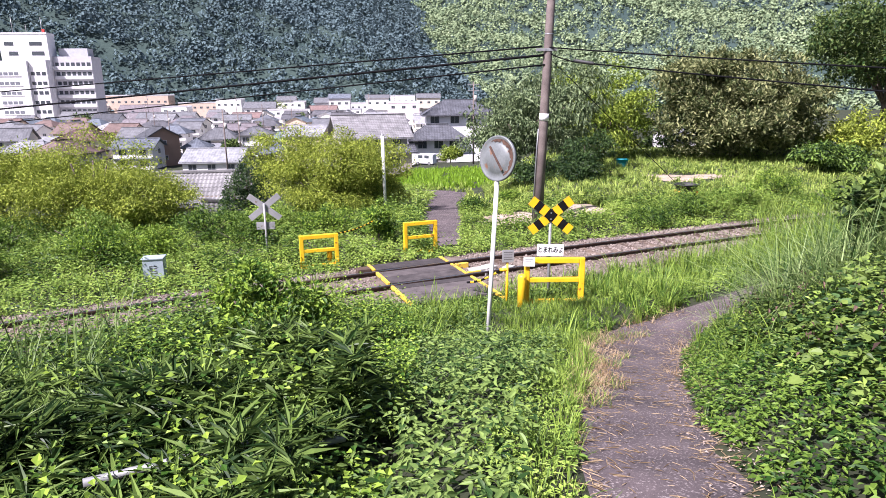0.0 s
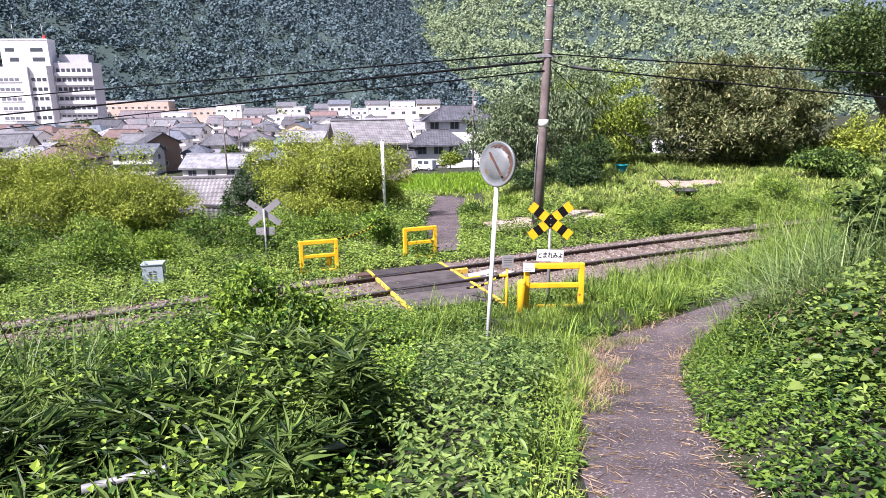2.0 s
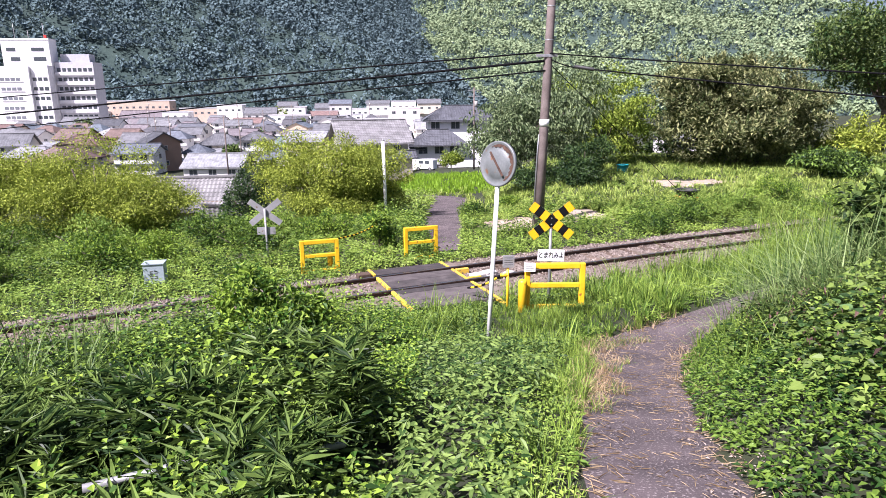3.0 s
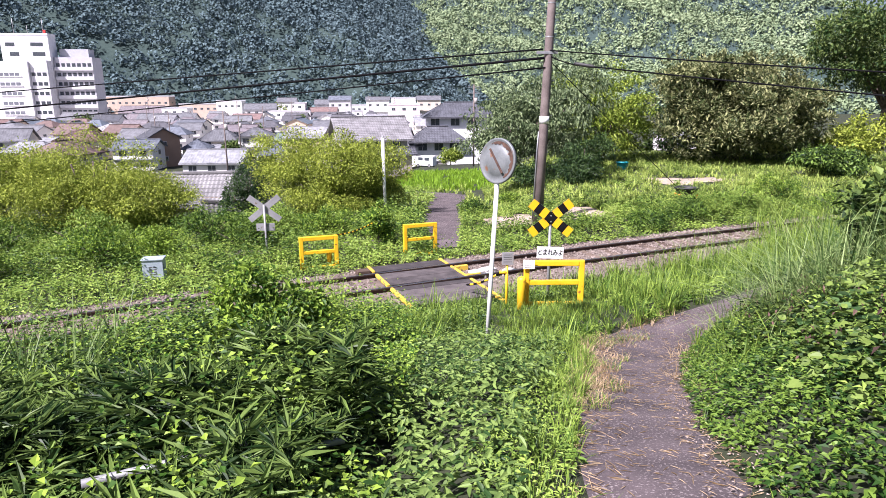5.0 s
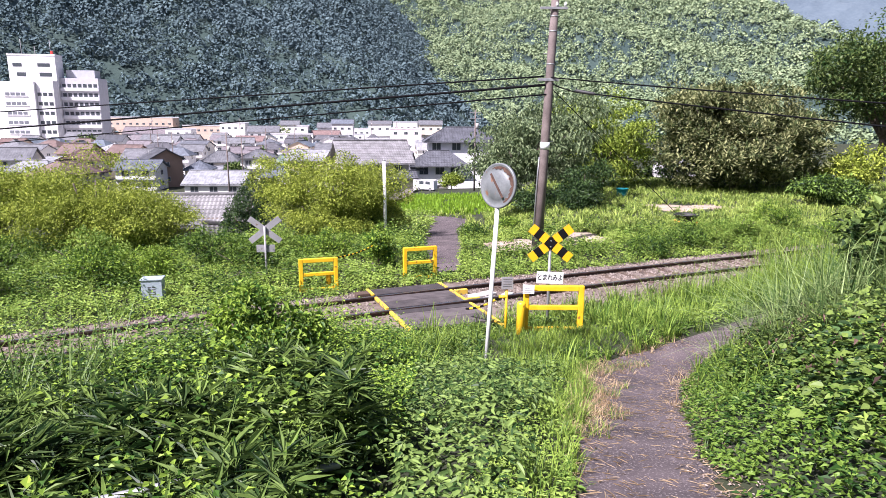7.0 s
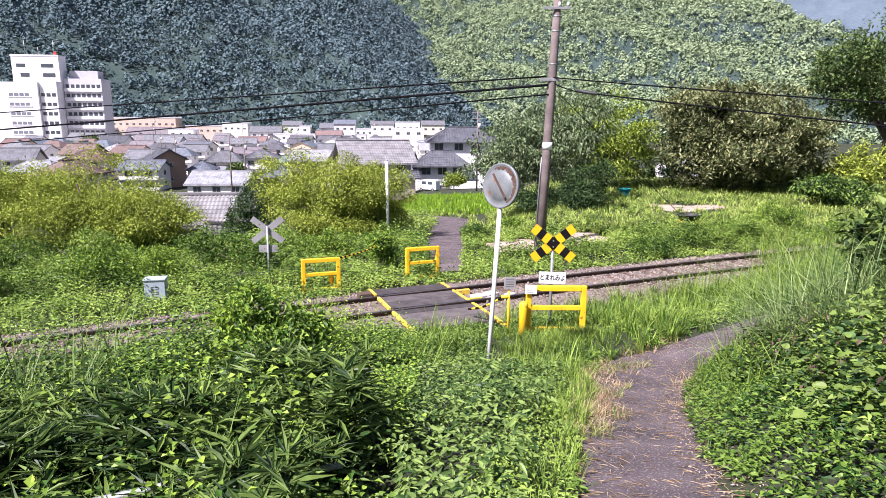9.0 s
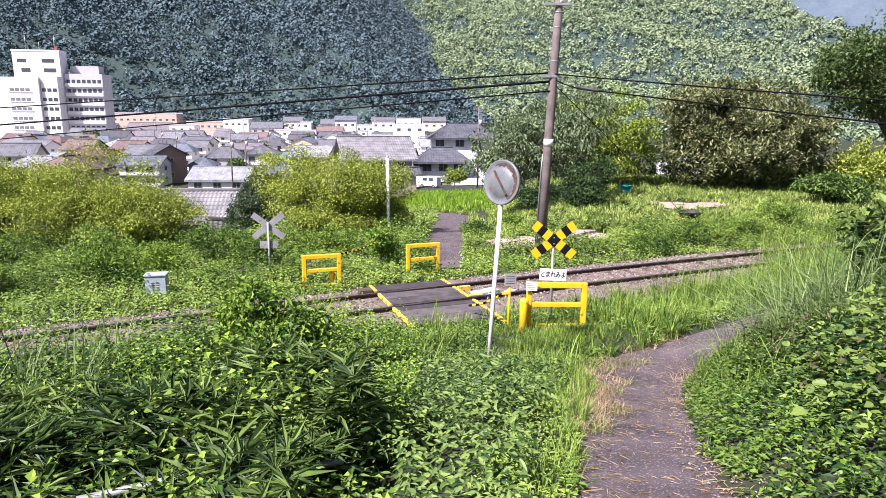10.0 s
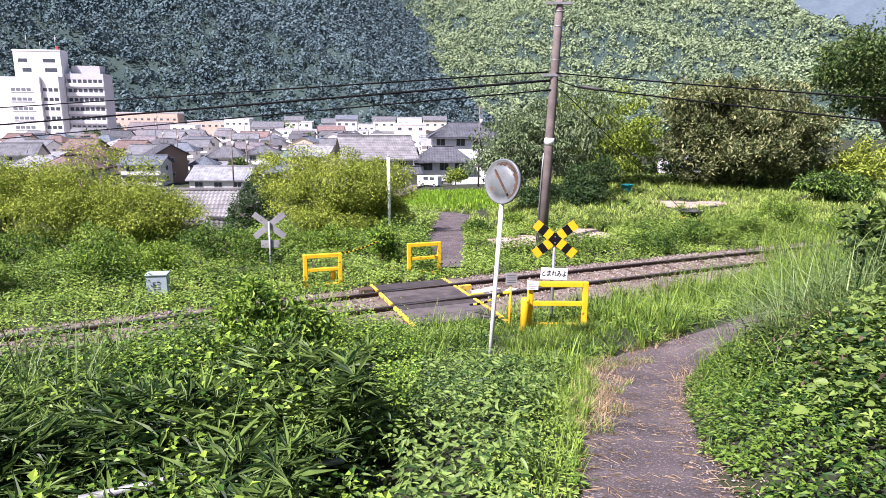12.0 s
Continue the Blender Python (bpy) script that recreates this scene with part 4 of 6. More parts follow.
house(-96.7, 189.4, 20.1, 10.0, 4.3, 0.5, 1, (0.74, 0.73, 0.72), (0.40, 0.41, 0.43), "flat", 1, -10.0, "long white flat-roofed building")
house(-158.9, 343.6, 22.0, 10.0, 7.2, 3.2, 5, (0.74, 0.73, 0.72), (0.36, 0.31, 0.33), "gable", 2, -10.0, "white hall with a large faded purple roof")
house(-113.0, 266.3, 22.6, 10.0, 5.6, 2.5, 3, (0.74, 0.73, 0.72), (0.3, 0.31, 0.33), "gable", 2, -10.0, "long white two-storey apartment block with a grey roof")
house(-61.1, 128.3, 7.8, 6.8, 4.4, 1.5, 3, (0.74, 0.73, 0.72), (0.28, 0.32, 0.38), "gable", 2, -10.0, "white house with a blue-grey tiled roof")
house(-59.3, 133.8, 6.0, 6.5, 6.2, 1.8, -50, (0.28, 0.19, 0.14), (0.14, 0.15, 0.17), "gable", 2, -10.0, "brown and white house with a dark solar roof")
house(-73.7, 177.0, 7.3, 6.5, 4.7, 1.8, 4, (0.74, 0.73, 0.72), (0.28, 0.32, 0.38), "hip", 2, -10.0, "white house with a blue and grey roof")
house(-79.1, 202.1, 6.9, 6.5, 4.6, 1.8, 4, (0.74, 0.73, 0.72), (0.3, 0.31, 0.33), "gable", 2, -10.0, "white house with a grey roof")
house(-54.6, 157.9, 8.7, 7.8, 4.2, 2.3, 6, (0.66, 0.6, 0.5), (0.3, 0.31, 0.33), "hip", 2, -10.0, "cream house with a grey tiled hip roof")
house(-52.9, 137.9, 4.8, 6.5, 3.7, 1.6, 8, (0.72, 0.66, 0.48), (0.28, 0.32, 0.38), "hip", 2, -10.0, "pale yellow house with a blue-grey hip roof")
house(-41.9, 119.0, 10.5, 8.8, 2.6, 1.9, 2, (0.74, 0.73, 0.72), (0.62, 0.64, 0.66), "gable", 1, -10.0, "low shed with a pale corrugated metal roof")
house(-50.4, 177.5, 6.9, 6.7, 3.7, 1.9, -12, (0.74, 0.73, 0.72), (0.36, 0.31, 0.33), "gable", 2, -10.0, "white house with a purple-brown roof")
house(-87.3, 290.7, 12.2, 10.0, 5.1, 2.0, 3, (0.55, 0.55, 0.56), (0.45, 0.3, 0.27), "gable", 1, -10.0, "grey building with a reddish roof")
house(-72.1, 234.2, 8.2, 7.3, 3.4, 2.2, 6, (0.28, 0.19, 0.14), (0.14, 0.15, 0.17), "hip", 1, -10.0, "old brown house with a dark temple-like roof")
house(-32.6, 125.1, 6.2, 6.5, 3.6, 2.0, 10, (0.28, 0.19, 0.14), (0.28, 0.32, 0.38), "hip", 2, -10.0, "brown house with a blue-grey hip roof")
house(-43.6, 172.4, 7.6, 6.9, 2.9, 1.8, 6, (0.5, 0.42, 0.34), (0.25, 0.36, 0.34), "hip", 2, -10.0, "tan house with a green-grey roof")
house(-76.1, 291.6, 10.5, 8.1, 3.6, 0.5, 3, (0.74, 0.73, 0.72), (0.40, 0.41, 0.43), "flat", 1, -10.0, "low white flat-roofed shop")
house(-76.7, 329.8, 21.3, 10.0, 7.2, 0.5, 4, (0.72, 0.71, 0.71), (0.46, 0.46, 0.47), "flat", 2, -10.0, "white two-storey building with a terrace")
house(-96.1, 345.0, 15.9, 10.0, 8.5, 2.8, 10, (0.55, 0.55, 0.56), (0.3, 0.31, 0.33), "gable", 2, -10.0, "grey house with a grey tiled roof")
house(-71.3, 329.1, 5.5, 6.5, 11.2, 0.5, 4, (0.72, 0.71, 0.71), (0.46, 0.46, 0.47), "flat", 3, -10.0, "narrow white three-storey building")
house(-60.4, 332.9, 14.3, 10.0, 7.2, 2.0, 2, (0.74, 0.73, 0.72), (0.45, 0.3, 0.27), "gable", 2, -10.0, "white building with a reddish roof")
house(-66.1, 377.5, 13.2, 10.0, 10.6, 2.5, 6, (0.55, 0.55, 0.56), (0.3, 0.31, 0.33), "gable", 2, -10.0, "grey house with a grey roof")
house(-42.5, 385.7, 20.8, 10.0, 9.4, 0.5, 3, (0.72, 0.71, 0.71), (0.46, 0.46, 0.47), "flat", 2, -10.0, "white flat-roofed town building")
house(-50.1, 365.7, 11.9, 9.2, 6.4, 0.5, 3, (0.74, 0.73, 0.72), (0.40, 0.41, 0.43), "flat", 2, -10.0, "white low flat-roofed building")
house(-15.0, 272.0, 13.2, 10.0, 10.8, 0.5, 5, (0.72, 0.62, 0.64), (0.72, 0.62, 0.64), "flat", 3, -10.0, "pale pink three-storey building")
house(-174.9, 367.0, 43.7, 10.0, 15.2, 0.5, 2, (0.52, 0.41, 0.33), (0.40, 0.41, 0.43), "flat", 2, -10.0, "long orange-brown factory building with a white roof")
house(-136.7, 367.0, 21.4, 10.0, 10.8, 0.5, 5, (0.52, 0.41, 0.33), (0.40, 0.41, 0.43), "flat", 2, -10.0, "orange-brown building with a pale roof")
house(-205.5, 350.3, 16.8, 10.0, 3.1, 0.5, 2, (0.74, 0.73, 0.72), (0.40, 0.41, 0.43), "flat", 1, -10.0, "low white flat-roofed building")
house(-195.9, 359.0, 19.9, 10.0, 9.7, 0.5, 3, (0.72, 0.71, 0.71), (0.46, 0.46, 0.47), "flat", 2, -10.0, "white building with balconies")
house(-140.2, 342.5, 13.1, 10.0, 9.1, 0.5, 4, (0.74, 0.73, 0.72), (0.40, 0.41, 0.43), "flat", 2, -10.0, "white building with a pale roof")
house(-119.3, 367.5, 14.0, 10.0, 12.5, 0.5, 4, (0.74, 0.73, 0.72), (0.40, 0.41, 0.43), "flat", 2, -10.0, "pale building at the foot of the mountain")
house(-87.1, 368.4, 10.2, 8.8, 12.1, 2.1, 4, (0.74, 0.73, 0.72), (0.3, 0.31, 0.33), "gable", 2, -10.0, "white house with a grey roof")
house(-53.5, 347.8, 11.3, 9.7, 13.0, 2.0, 4, (0.55, 0.55, 0.56), (0.28, 0.32, 0.38), "gable", 2, -10.0, "grey house with a blue-grey roof")
house(-33.1, 347.5, 12.2, 10.0, 12.9, 1.5, 4, (0.74, 0.73, 0.72), (0.3, 0.31, 0.33), "gable", 2, -10.0, "white house with a grey roof")
house(-6.0, 377.5, 13.4, 10.0, 12.7, 2.2, 4, (0.66, 0.6, 0.5), (0.3, 0.31, 0.33), "gable", 2, -10.0, "cream house with a grey roof")
house(-20.2, 362.5, 13.8, 10.0, 13.6, 0.5, 4, (0.74, 0.73, 0.72), (0.40, 0.41, 0.43), "flat", 2, -10.0, "white building far across the town")
house(38.0, 101.3, 4.4, 6.5, 2.6, 1.4, 4, (0.74, 0.73, 0.72), (0.62, 0.64, 0.66), "gable", 1, -5.0, "white shed with a pale roof behind the trees")
house(-243.6, 365.0, 18.8, 10.0, 10.0, 0.5, 4, (0.66, 0.6, 0.5), (0.40, 0.41, 0.43), "flat", 2, -10.0, "cream building below the hospital")
house(-97.8, 287.3, 7.6, 6.7, 5.3, 1.8, 4, (0.74, 0.73, 0.72), (0.3, 0.31, 0.33), "hip", 2, -10.0, "white house with a grey roof")
house(-43.5, 193.8, 8.1, 7.1, 3.7, 1.6, 4, (0.66, 0.6, 0.5), (0.36, 0.31, 0.33), "gable", 1, -10.0, "cream house with a faded purple roof")
house(-37.7, 206.9, 5.6, 6.5, 5.2, 1.7, 8, (0.55, 0.55, 0.56), (0.3, 0.31, 0.33), "gable", 2, -10.0, "grey house with a grey roof")
def pavement_sheet():
    """The paved ground between the houses, with a ragged outline."""
    t = np.linspace(0, 2 * np.pi, 60, endpoint=False)
    r = 1 + 0.08 * np.sin(5 * t) + 0.05 * np.sin(11 * t + 1)
    px, py = -95 + 150 * r * np.cos(t), 270 + 130 * r * np.sin(t)
    v = np.concatenate([[(-95, 270, -9.93)], np.stack([px, py, np.full(60, -9.93)], 1)])
    k = np.arange(60)
    return np_mesh("pavement", v, np.stack([np.zeros(60, int), 1 + k, 1 + (k + 1) % 60], 1), CONCRETE, label="grey paved ground between the houses of the town", category="pavement", kind="structure")


pavement_sheet()
taken = [(o.location.x, o.location.y) for o in scene.objects if o.name.startswith("house")]
pick = random.Random(5)
for row in range(10):
    for col in range(16):
        hy = 122 + row * 27 + pick.uniform(-6, 6)
        hx = -hy * 0.66 + col * (hy * 0.66 - 2) / 15 + pick.uniform(-4, 4)
        if any(abs(hx - a) < 9.5 and abs(hy - b) < 9 for a, b in taken) or (hx < -150 and hy > 280):
            continue
        taken.append((hx, hy))
        tone = pick.choice(((0.62, 0.63, 0.66), (0.34, 0.30, 0.32), (0.30, 0.31, 0.33), (0.24, 0.26, 0.30), (0.32, 0.22, 0.19), (0.36, 0.37, 0.39), (0.20, 0.20, 0.22), (0.26, 0.32, 0.38)))
        coat = pick.choice(((0.74, 0.73, 0.72), (0.66, 0.60, 0.50), (0.55, 0.55, 0.56), (0.50, 0.40, 0.30), (0.70, 0.68, 0.62)))
        house(hx, hy, pick.uniform(7, 11), pick.uniform(6.5, 8.5), pick.uniform(4.2, 5.6), pick.uniform(1.5, 2.3), pick.uniform(-14, 14) + pick.choice((0, 0, 90)), coat, tone, pick.choice(("gable", "hip", "gable")), 2, -10.0, "small two-storey house with a tiled roof")

# two-storey white house with grey hip roofs
mh = thing("house", pose(2.6, 124, -6.6, 0, 0, 4), "white two-storey house with dark grey hip roofs", "house", "houses of the town")
part("wall", boxed(-5.0, -4.0, -1, 7.4, 4.0, 7.2), wall_paint(0.80, 0.80, 0.82), mh)
roof_set(mh, 12.6, 8.2, 2.2, 0.9, 0.18, 4.4, 0.5, (0.20, 0.21, 0.24), pose(1.2, 0, 7.3))
part("lower_wall", boxed(-7.8, -8.0, -1, 1.2, -4.02, 3.2), wall_paint(0.80, 0.80, 0.82), mh)
roof_set(mh, 9.4, 4.6, 1.9, 0.9, 0.16, 3.6, 0.5, (0.20, 0.21, 0.24), pose(-3.3, -6.0, 3.3), "lower_roof")
for wx, wy, wz in ((-3.6, -4.02, 6.0), (0.2, -4.02, 6.0), (3.4, -4.02, 6.0), (4.0, -4.02, 2.2), (-6.2, -8.02, 1.7), (-3.2, -8.02, 1.7), (-0.4, -8.02, 1.7)):
    window(mh, wx, wy, wz, 1.7, 1.5, 0)
window(mh, 7.42, 0, 5.8, 1.5, 1.2, 90)
# old storehouse with a big tiled roof
ohs = thing("house", pose(-11.6, 105, -7.5, 0, 0, 20), "old grey plaster storehouse with a big weathered tile roof", "house", "houses of the town")
bm = boxed(-5.4, -4.0, -1, 5.4, 4.0, 5.4)
for s in (-1, 1):
    bm.faces.new([bm.verts.new((s * 5.4, yy, zz)) for yy, zz in ((-4.0, 5.4), (4.0, 5.4), (0, 8.2))])
part("wall", bm, wall_paint(0.50, 0.47, 0.42), ohs)
roof_set(ohs, 10.8, 8.0, 2.9, 0.9, 0.2, 0.0, 0.4, (0.50, 0.49, 0.49), pose(0, 0, 5.4), label="weathered grey tile roof")
roof_set(ohs, 10.0, 2.4, 0.9, 0.3, 0.12, 0.0, 0.4, (0.20, 0.21, 0.24), pose(1.2, -4.6, 2.6), "lower_roof", "lower lean-to roof")
part("porch_wall", boxed(-3.6, -5.6, -1, 5.6, -4.0, 2.4), wall_paint(0.45, 0.40, 0.34), ohs)
for wx, wz in ((-2.6, 4.2), (0.6, 4.2), (3.6, 4.2)):
    window(ohs, wx, -4.03, wz, 1.5, 1.4, 0)
window(ohs, 2.5, -5.63, 1.2, 2.2, 1.6, 0)
# left tiled roof below the bank
lh = thing("house", pose(-17.2, 43.6, -5.2, 0, 0, 8), "low old house with a long grey tile roof below the bank", "house", "houses of the town")
part("wall", boxed(-3.4, -2.6, -1, 3.4, 2.6, 2.7), wall_paint(0.24, 0.19, 0.15), lh)
roof_set(lh, 6.8, 5.2, 1.35, 0.7, 0.14, 0.0, 0.27, (0.48, 0.47, 0.46), pose(0, 0, 2.6))
sh = thing("shed", pose(-12.2, 34.6, on(-12.2, 34.6), 0, 0, 24), "collapsed wooden shed with a sagging grey tile roof", "shed")
part("wall", boxed(-0.9, -0.7, -0.5, 0.9, 0.7, 1.3), wall_paint(0.16, 0.12, 0.09), sh)
roof_set(sh, 1.9, 1.7, 0.45, 0.3, 0.08, 0.0, 0.25, (0.30, 0.29, 0.28), pose(0, 0, 1.25, 0, 9, 0))

# hospital block
hp = thing("hospital", pose(-189.5, 310, -10, 0, 0, 5), "large white stepped hospital block with rows of windows", "building")
WHP = wall_paint(0.72, 0.72, 0.735)
part("tower", boxed(-12.5, -8, -2, 8.5, -1, 43.0), WHP, hp)
part("tower_parapet", boxed(-12.7, -8.2, 43.0, 8.7, -0.8, 43.7), WHP, hp)
part("front_block", boxed(-34, -14, -2, 0.8, -8.2, 31), WHP, hp)
# Stair tower and wing: their shade is put into greyer wall colours.
part("stair_tower", boxed(1.0, -12.5, -2, 8.6, -8.2, 31.5), wall_paint(0.62, 0.62, 0.64), hp)
wing = part("wing", boxed(8.8, -6, -2, 26, 4, 33.2), wall_paint(0.48, 0.48, 0.51), hp, "right wing with balconies, shade put into its grey walls")
part("wing_roof_block", boxed(10.5, -3, 33.2, 23.5, 3, 37.0), wall_paint(0.42, 0.43, 0.47), hp, "dark rooftop plant room")
for k in range(7):
    z = 3.0 + 4.3 * k
    part("balcony_band", boxed(8.9, -6.9, z - 1.6, 26.2, -6.02, z - 0.1), wall_paint(0.66, 0.66, 0.68), wing)
    for j in range(7):
        part("window", boxed(9.6 + j * 2.35, -6.08, z + 0.1, 11.2 + j * 2.35, -6.0, z + 1.7), GLASS_DARK, wing)
    if k < 6:
        for j in range(3):
            part("window", boxed(1.4 + j * 2.4, -12.6, z + 0.1, 3.1 + j * 2.4, -12.48, z + 1.6), GLASS_DARK, hp)
        for j in range(4):
            part("window", boxed(-12 + j * 2.3, -14.1, z + 0.1, -10.2 + j * 2.3, -13.98, z + 1.5), GLASS_PALE, hp)
        part("ledge", boxed(-12.6, -14.35, z - 0.25, -2.2, -14.0, z + 0.0), WHP, hp)
for j in range(2):
    part("window", boxed(-10.5 + j * 11, -8.1, 38.0, -6.5 + j * 12.5, -7.98, 39.6), GLASS_DARK, hp)
    part("window", boxed(-9 + j * 10, -8.1, 33.6, -5 + j * 11.5, -7.98, 35.4), GLASS_DARK, hp)
for ax_, az_ in ((-8, 7), (-2, 4), (5, 7)):
    part("antenna", piped([(ax_, -4, 43.6), (ax_, -4, 43.6 + az_)], 0.15, 6), GALV, hp)
part("beacon", boxed(6.6, -7.6, 43.7, 7.6, -6.8, 45.2), surface("red_beacon", (0.5, 0.04, 0.03), (0.6, 0.05, 0.04), 0.5, bump=0), hp, "red rooftop beacon")

# small white van
van = thing("van", pose(-2.2, 101.5, on(-2.2, 101.5) + 0.02, 0, 0, -28), "small white van parked beside the old house", "van")
bm = bmesh.new()
prof = [(-1.65, 0.25), (-1.68, 0.9), (-1.55, 1.0), (-1.15, 1.75), (1.5, 1.85), (1.65, 1.7), (1.68, 0.25)]
ra = [bm.verts.new((x, -0.72, z)) for x, z in prof]
rb = [bm.verts.new((x, 0.72, z)) for x, z in prof]
bm.faces.new(ra)
bm.faces.new(rb[::-1])
for k in range(len(prof)):
    bm.faces.new((ra[k - 1], rb[k - 1], rb[k], ra[k]))
bmesh.ops.recalc_face_normals(bm, faces=bm.faces)
bmesh.ops.bevel(bm, geom=bm.edges[:], offset=0.06, segments=2, affect="EDGES")
body = part("body", bm, wall_paint(0.8, 0.8, 0.8), van)
part("windscreen", boxed(-0.02, -0.6, -0.36, 0.0, 0.6, 0.36), GLASS_DARK, van, "dark glass", pose(-1.385, 0, 1.38, 0, 28, 0))
for s in (-1, 1):
    for k in (-0.55, 0.6):
        part("side_window", boxed(k - 0.42, s * 0.725 - 0.01, 1.1, k + 0.42, s * 0.725 + 0.01, 1.6), GLASS_DARK, van)
    for k in (-1.05, 1.05):
        wh = part("wheel", piped([(k, s * 0.74, 0.28), (k, s * 0.58, 0.28)], 0.28, 16), BLACK_PLASTIC, van)
        part("rim", piped([(k, s * 0.745, 0.28), (k, s * 0.70, 0.28)], 0.16, 12), GALV, wh)
    part("headlight", boxed(-1.70, s * 0.5 - 0.13, 0.68, -1.66, s * 0.5 + 0.13, 0.84), SIGN_WHITE, van)
part("bumper", boxed(-1.74, -0.7, 0.28, -1.66, 0.7, 0.5, bevel=0.02), CONCRETE, van)

gw = thing("garden_wall", pose(3.2, 112, on(3.2, 112), 0, 0, 2), "low white garden wall beside the lane", "wall", kind="structure")
part("panel", boxed(-1.2, -0.1, -1, 6.0, 0.1, 1.3, bevel=0.02), WHITE_CLAD, gw)
part("gate_pillar", boxed(-1.7, -0.25, -1, -1.2, 0.25, 2.3, bevel=0.02), WHITE_CLAD, gw)
bw = thing("block_wall", pose(-1.5, 116, on(-1.5, 116), 0, 0, 2), "grey concrete block wall behind the van", "wall", kind="structure")
part("panel", boxed(-3, -0.1, -1, 3.6, 0.1, 2.6, bevel=0.02), surface("grey_block_wall", (0.20, 0.19, 0.18), (0.30, 0.28, 0.27), 0.9), bw)


def street_pole(x, y, h, label="slim grey concrete utility pole in the town"):
    z = on(x, y)
    t = thing("street_pole", pose(x, y, z), label, "utility pole", "utility poles of the town")
    part("shaft", piped([(0, 0, -0.3), (0, 0, h)], [0.15, 0.10], 10), POLE_CONCRETE, t)
    for k in (0.4, 1.3):
        part("cross_arm", boxed(-0.9, -0.05, h - k - 0.05, 0.9, 0.05, h - k + 0.05), GALV, t)
    part("transformer", piped([(0.3, 0, h - 2.9), (0.3, 0, h - 2.0)], 0.25, 10), CONCRETE, t)


for x, y, h in ((-33.9, 100, 12), (5.4, 98, 12.5), (-68, 160, 11), (-47, 170, 12), (-85, 190, 11), (-41, 130, 11), (-110, 240, 13), (-60, 260, 13), (-20, 290, 14), (-95, 300, 15), (-150, 330, 16), (-36, 330, 15)):
    street_pole(x, y, h)

# ---------------------------------------------------------------- plants
def blade_mesh(p, az, length, width, bend, plain=False):
    """Grass blades in three bent segments."""
    dx, dy = np.cos(az), np.sin(az)
    sx, sy = -dy, dx
    out = []
    for k, w in ((0, 1.0), (0.5, 0.85), (1.0, 0.0)) if plain else ((0, 1.0), (0.4, 0.9), (0.75, 0.6), (1.0, 0.0)):
        run, rise = length * bend * k ** 1.8, length * (k - 0.35 * bend * k ** 2.5)
        c = p + np.stack([dx * run, dy * run, rise], 1)
        if w:
            o = np.stack([sx * width * w / 2, sy * width * w / 2, np.zeros_like(az)], 1)
            out += [c - o, c + o]
        else:
            out += [c]
    v = np.stack(out, 1)
    if plain:
        f = np.array([(0, 1, 3), (0, 3, 2), (2, 3, 4)])[None] + 5 * np.arange(len(p))[:, None, None]
    else:
        f = np.array([(0, 1, 3), (0, 3, 2), (2, 3, 5), (2, 5, 4), (4, 5, 6)])[None] + 7 * np.arange(len(p))[:, None, None]
    return v.reshape(-1, 3), f.reshape(-1, 3)


def unit(n):
    v = rng.normal(size=(n, 3))
    return v / np.linalg.norm(v, axis=1, keepdims=True)


def clumps(centres, radii, per, size, ratio=0.45, droop=0.3, out=0.6):
    """Leaves on the shells of many small clumps."""
    n = len(centres) * per
    c, r = np.repeat(centres, per, 0), np.repeat(radii, per)[:, None]
    u = unit(n)
    u[:, 2] = np.abs(u[:, 2]) * np.where(rng.random(n) < 0.8, 1, -0.6)
    p = c + u * r * rng.uniform(0.45, 1.08, (n, 1)) * np.array([1, 1, 0.8])
    d = u * out + unit(n) * 0.7 + np.array([0, 0, -droop])
    nor = u * 0.6 + np.array([0, 0, 0.9]) + unit(n) * 0.5
    L = size * rng.uniform(0.6, 1.3, n)
    return leaf_mesh(p, d, nor, L, L * ratio, plain=True)


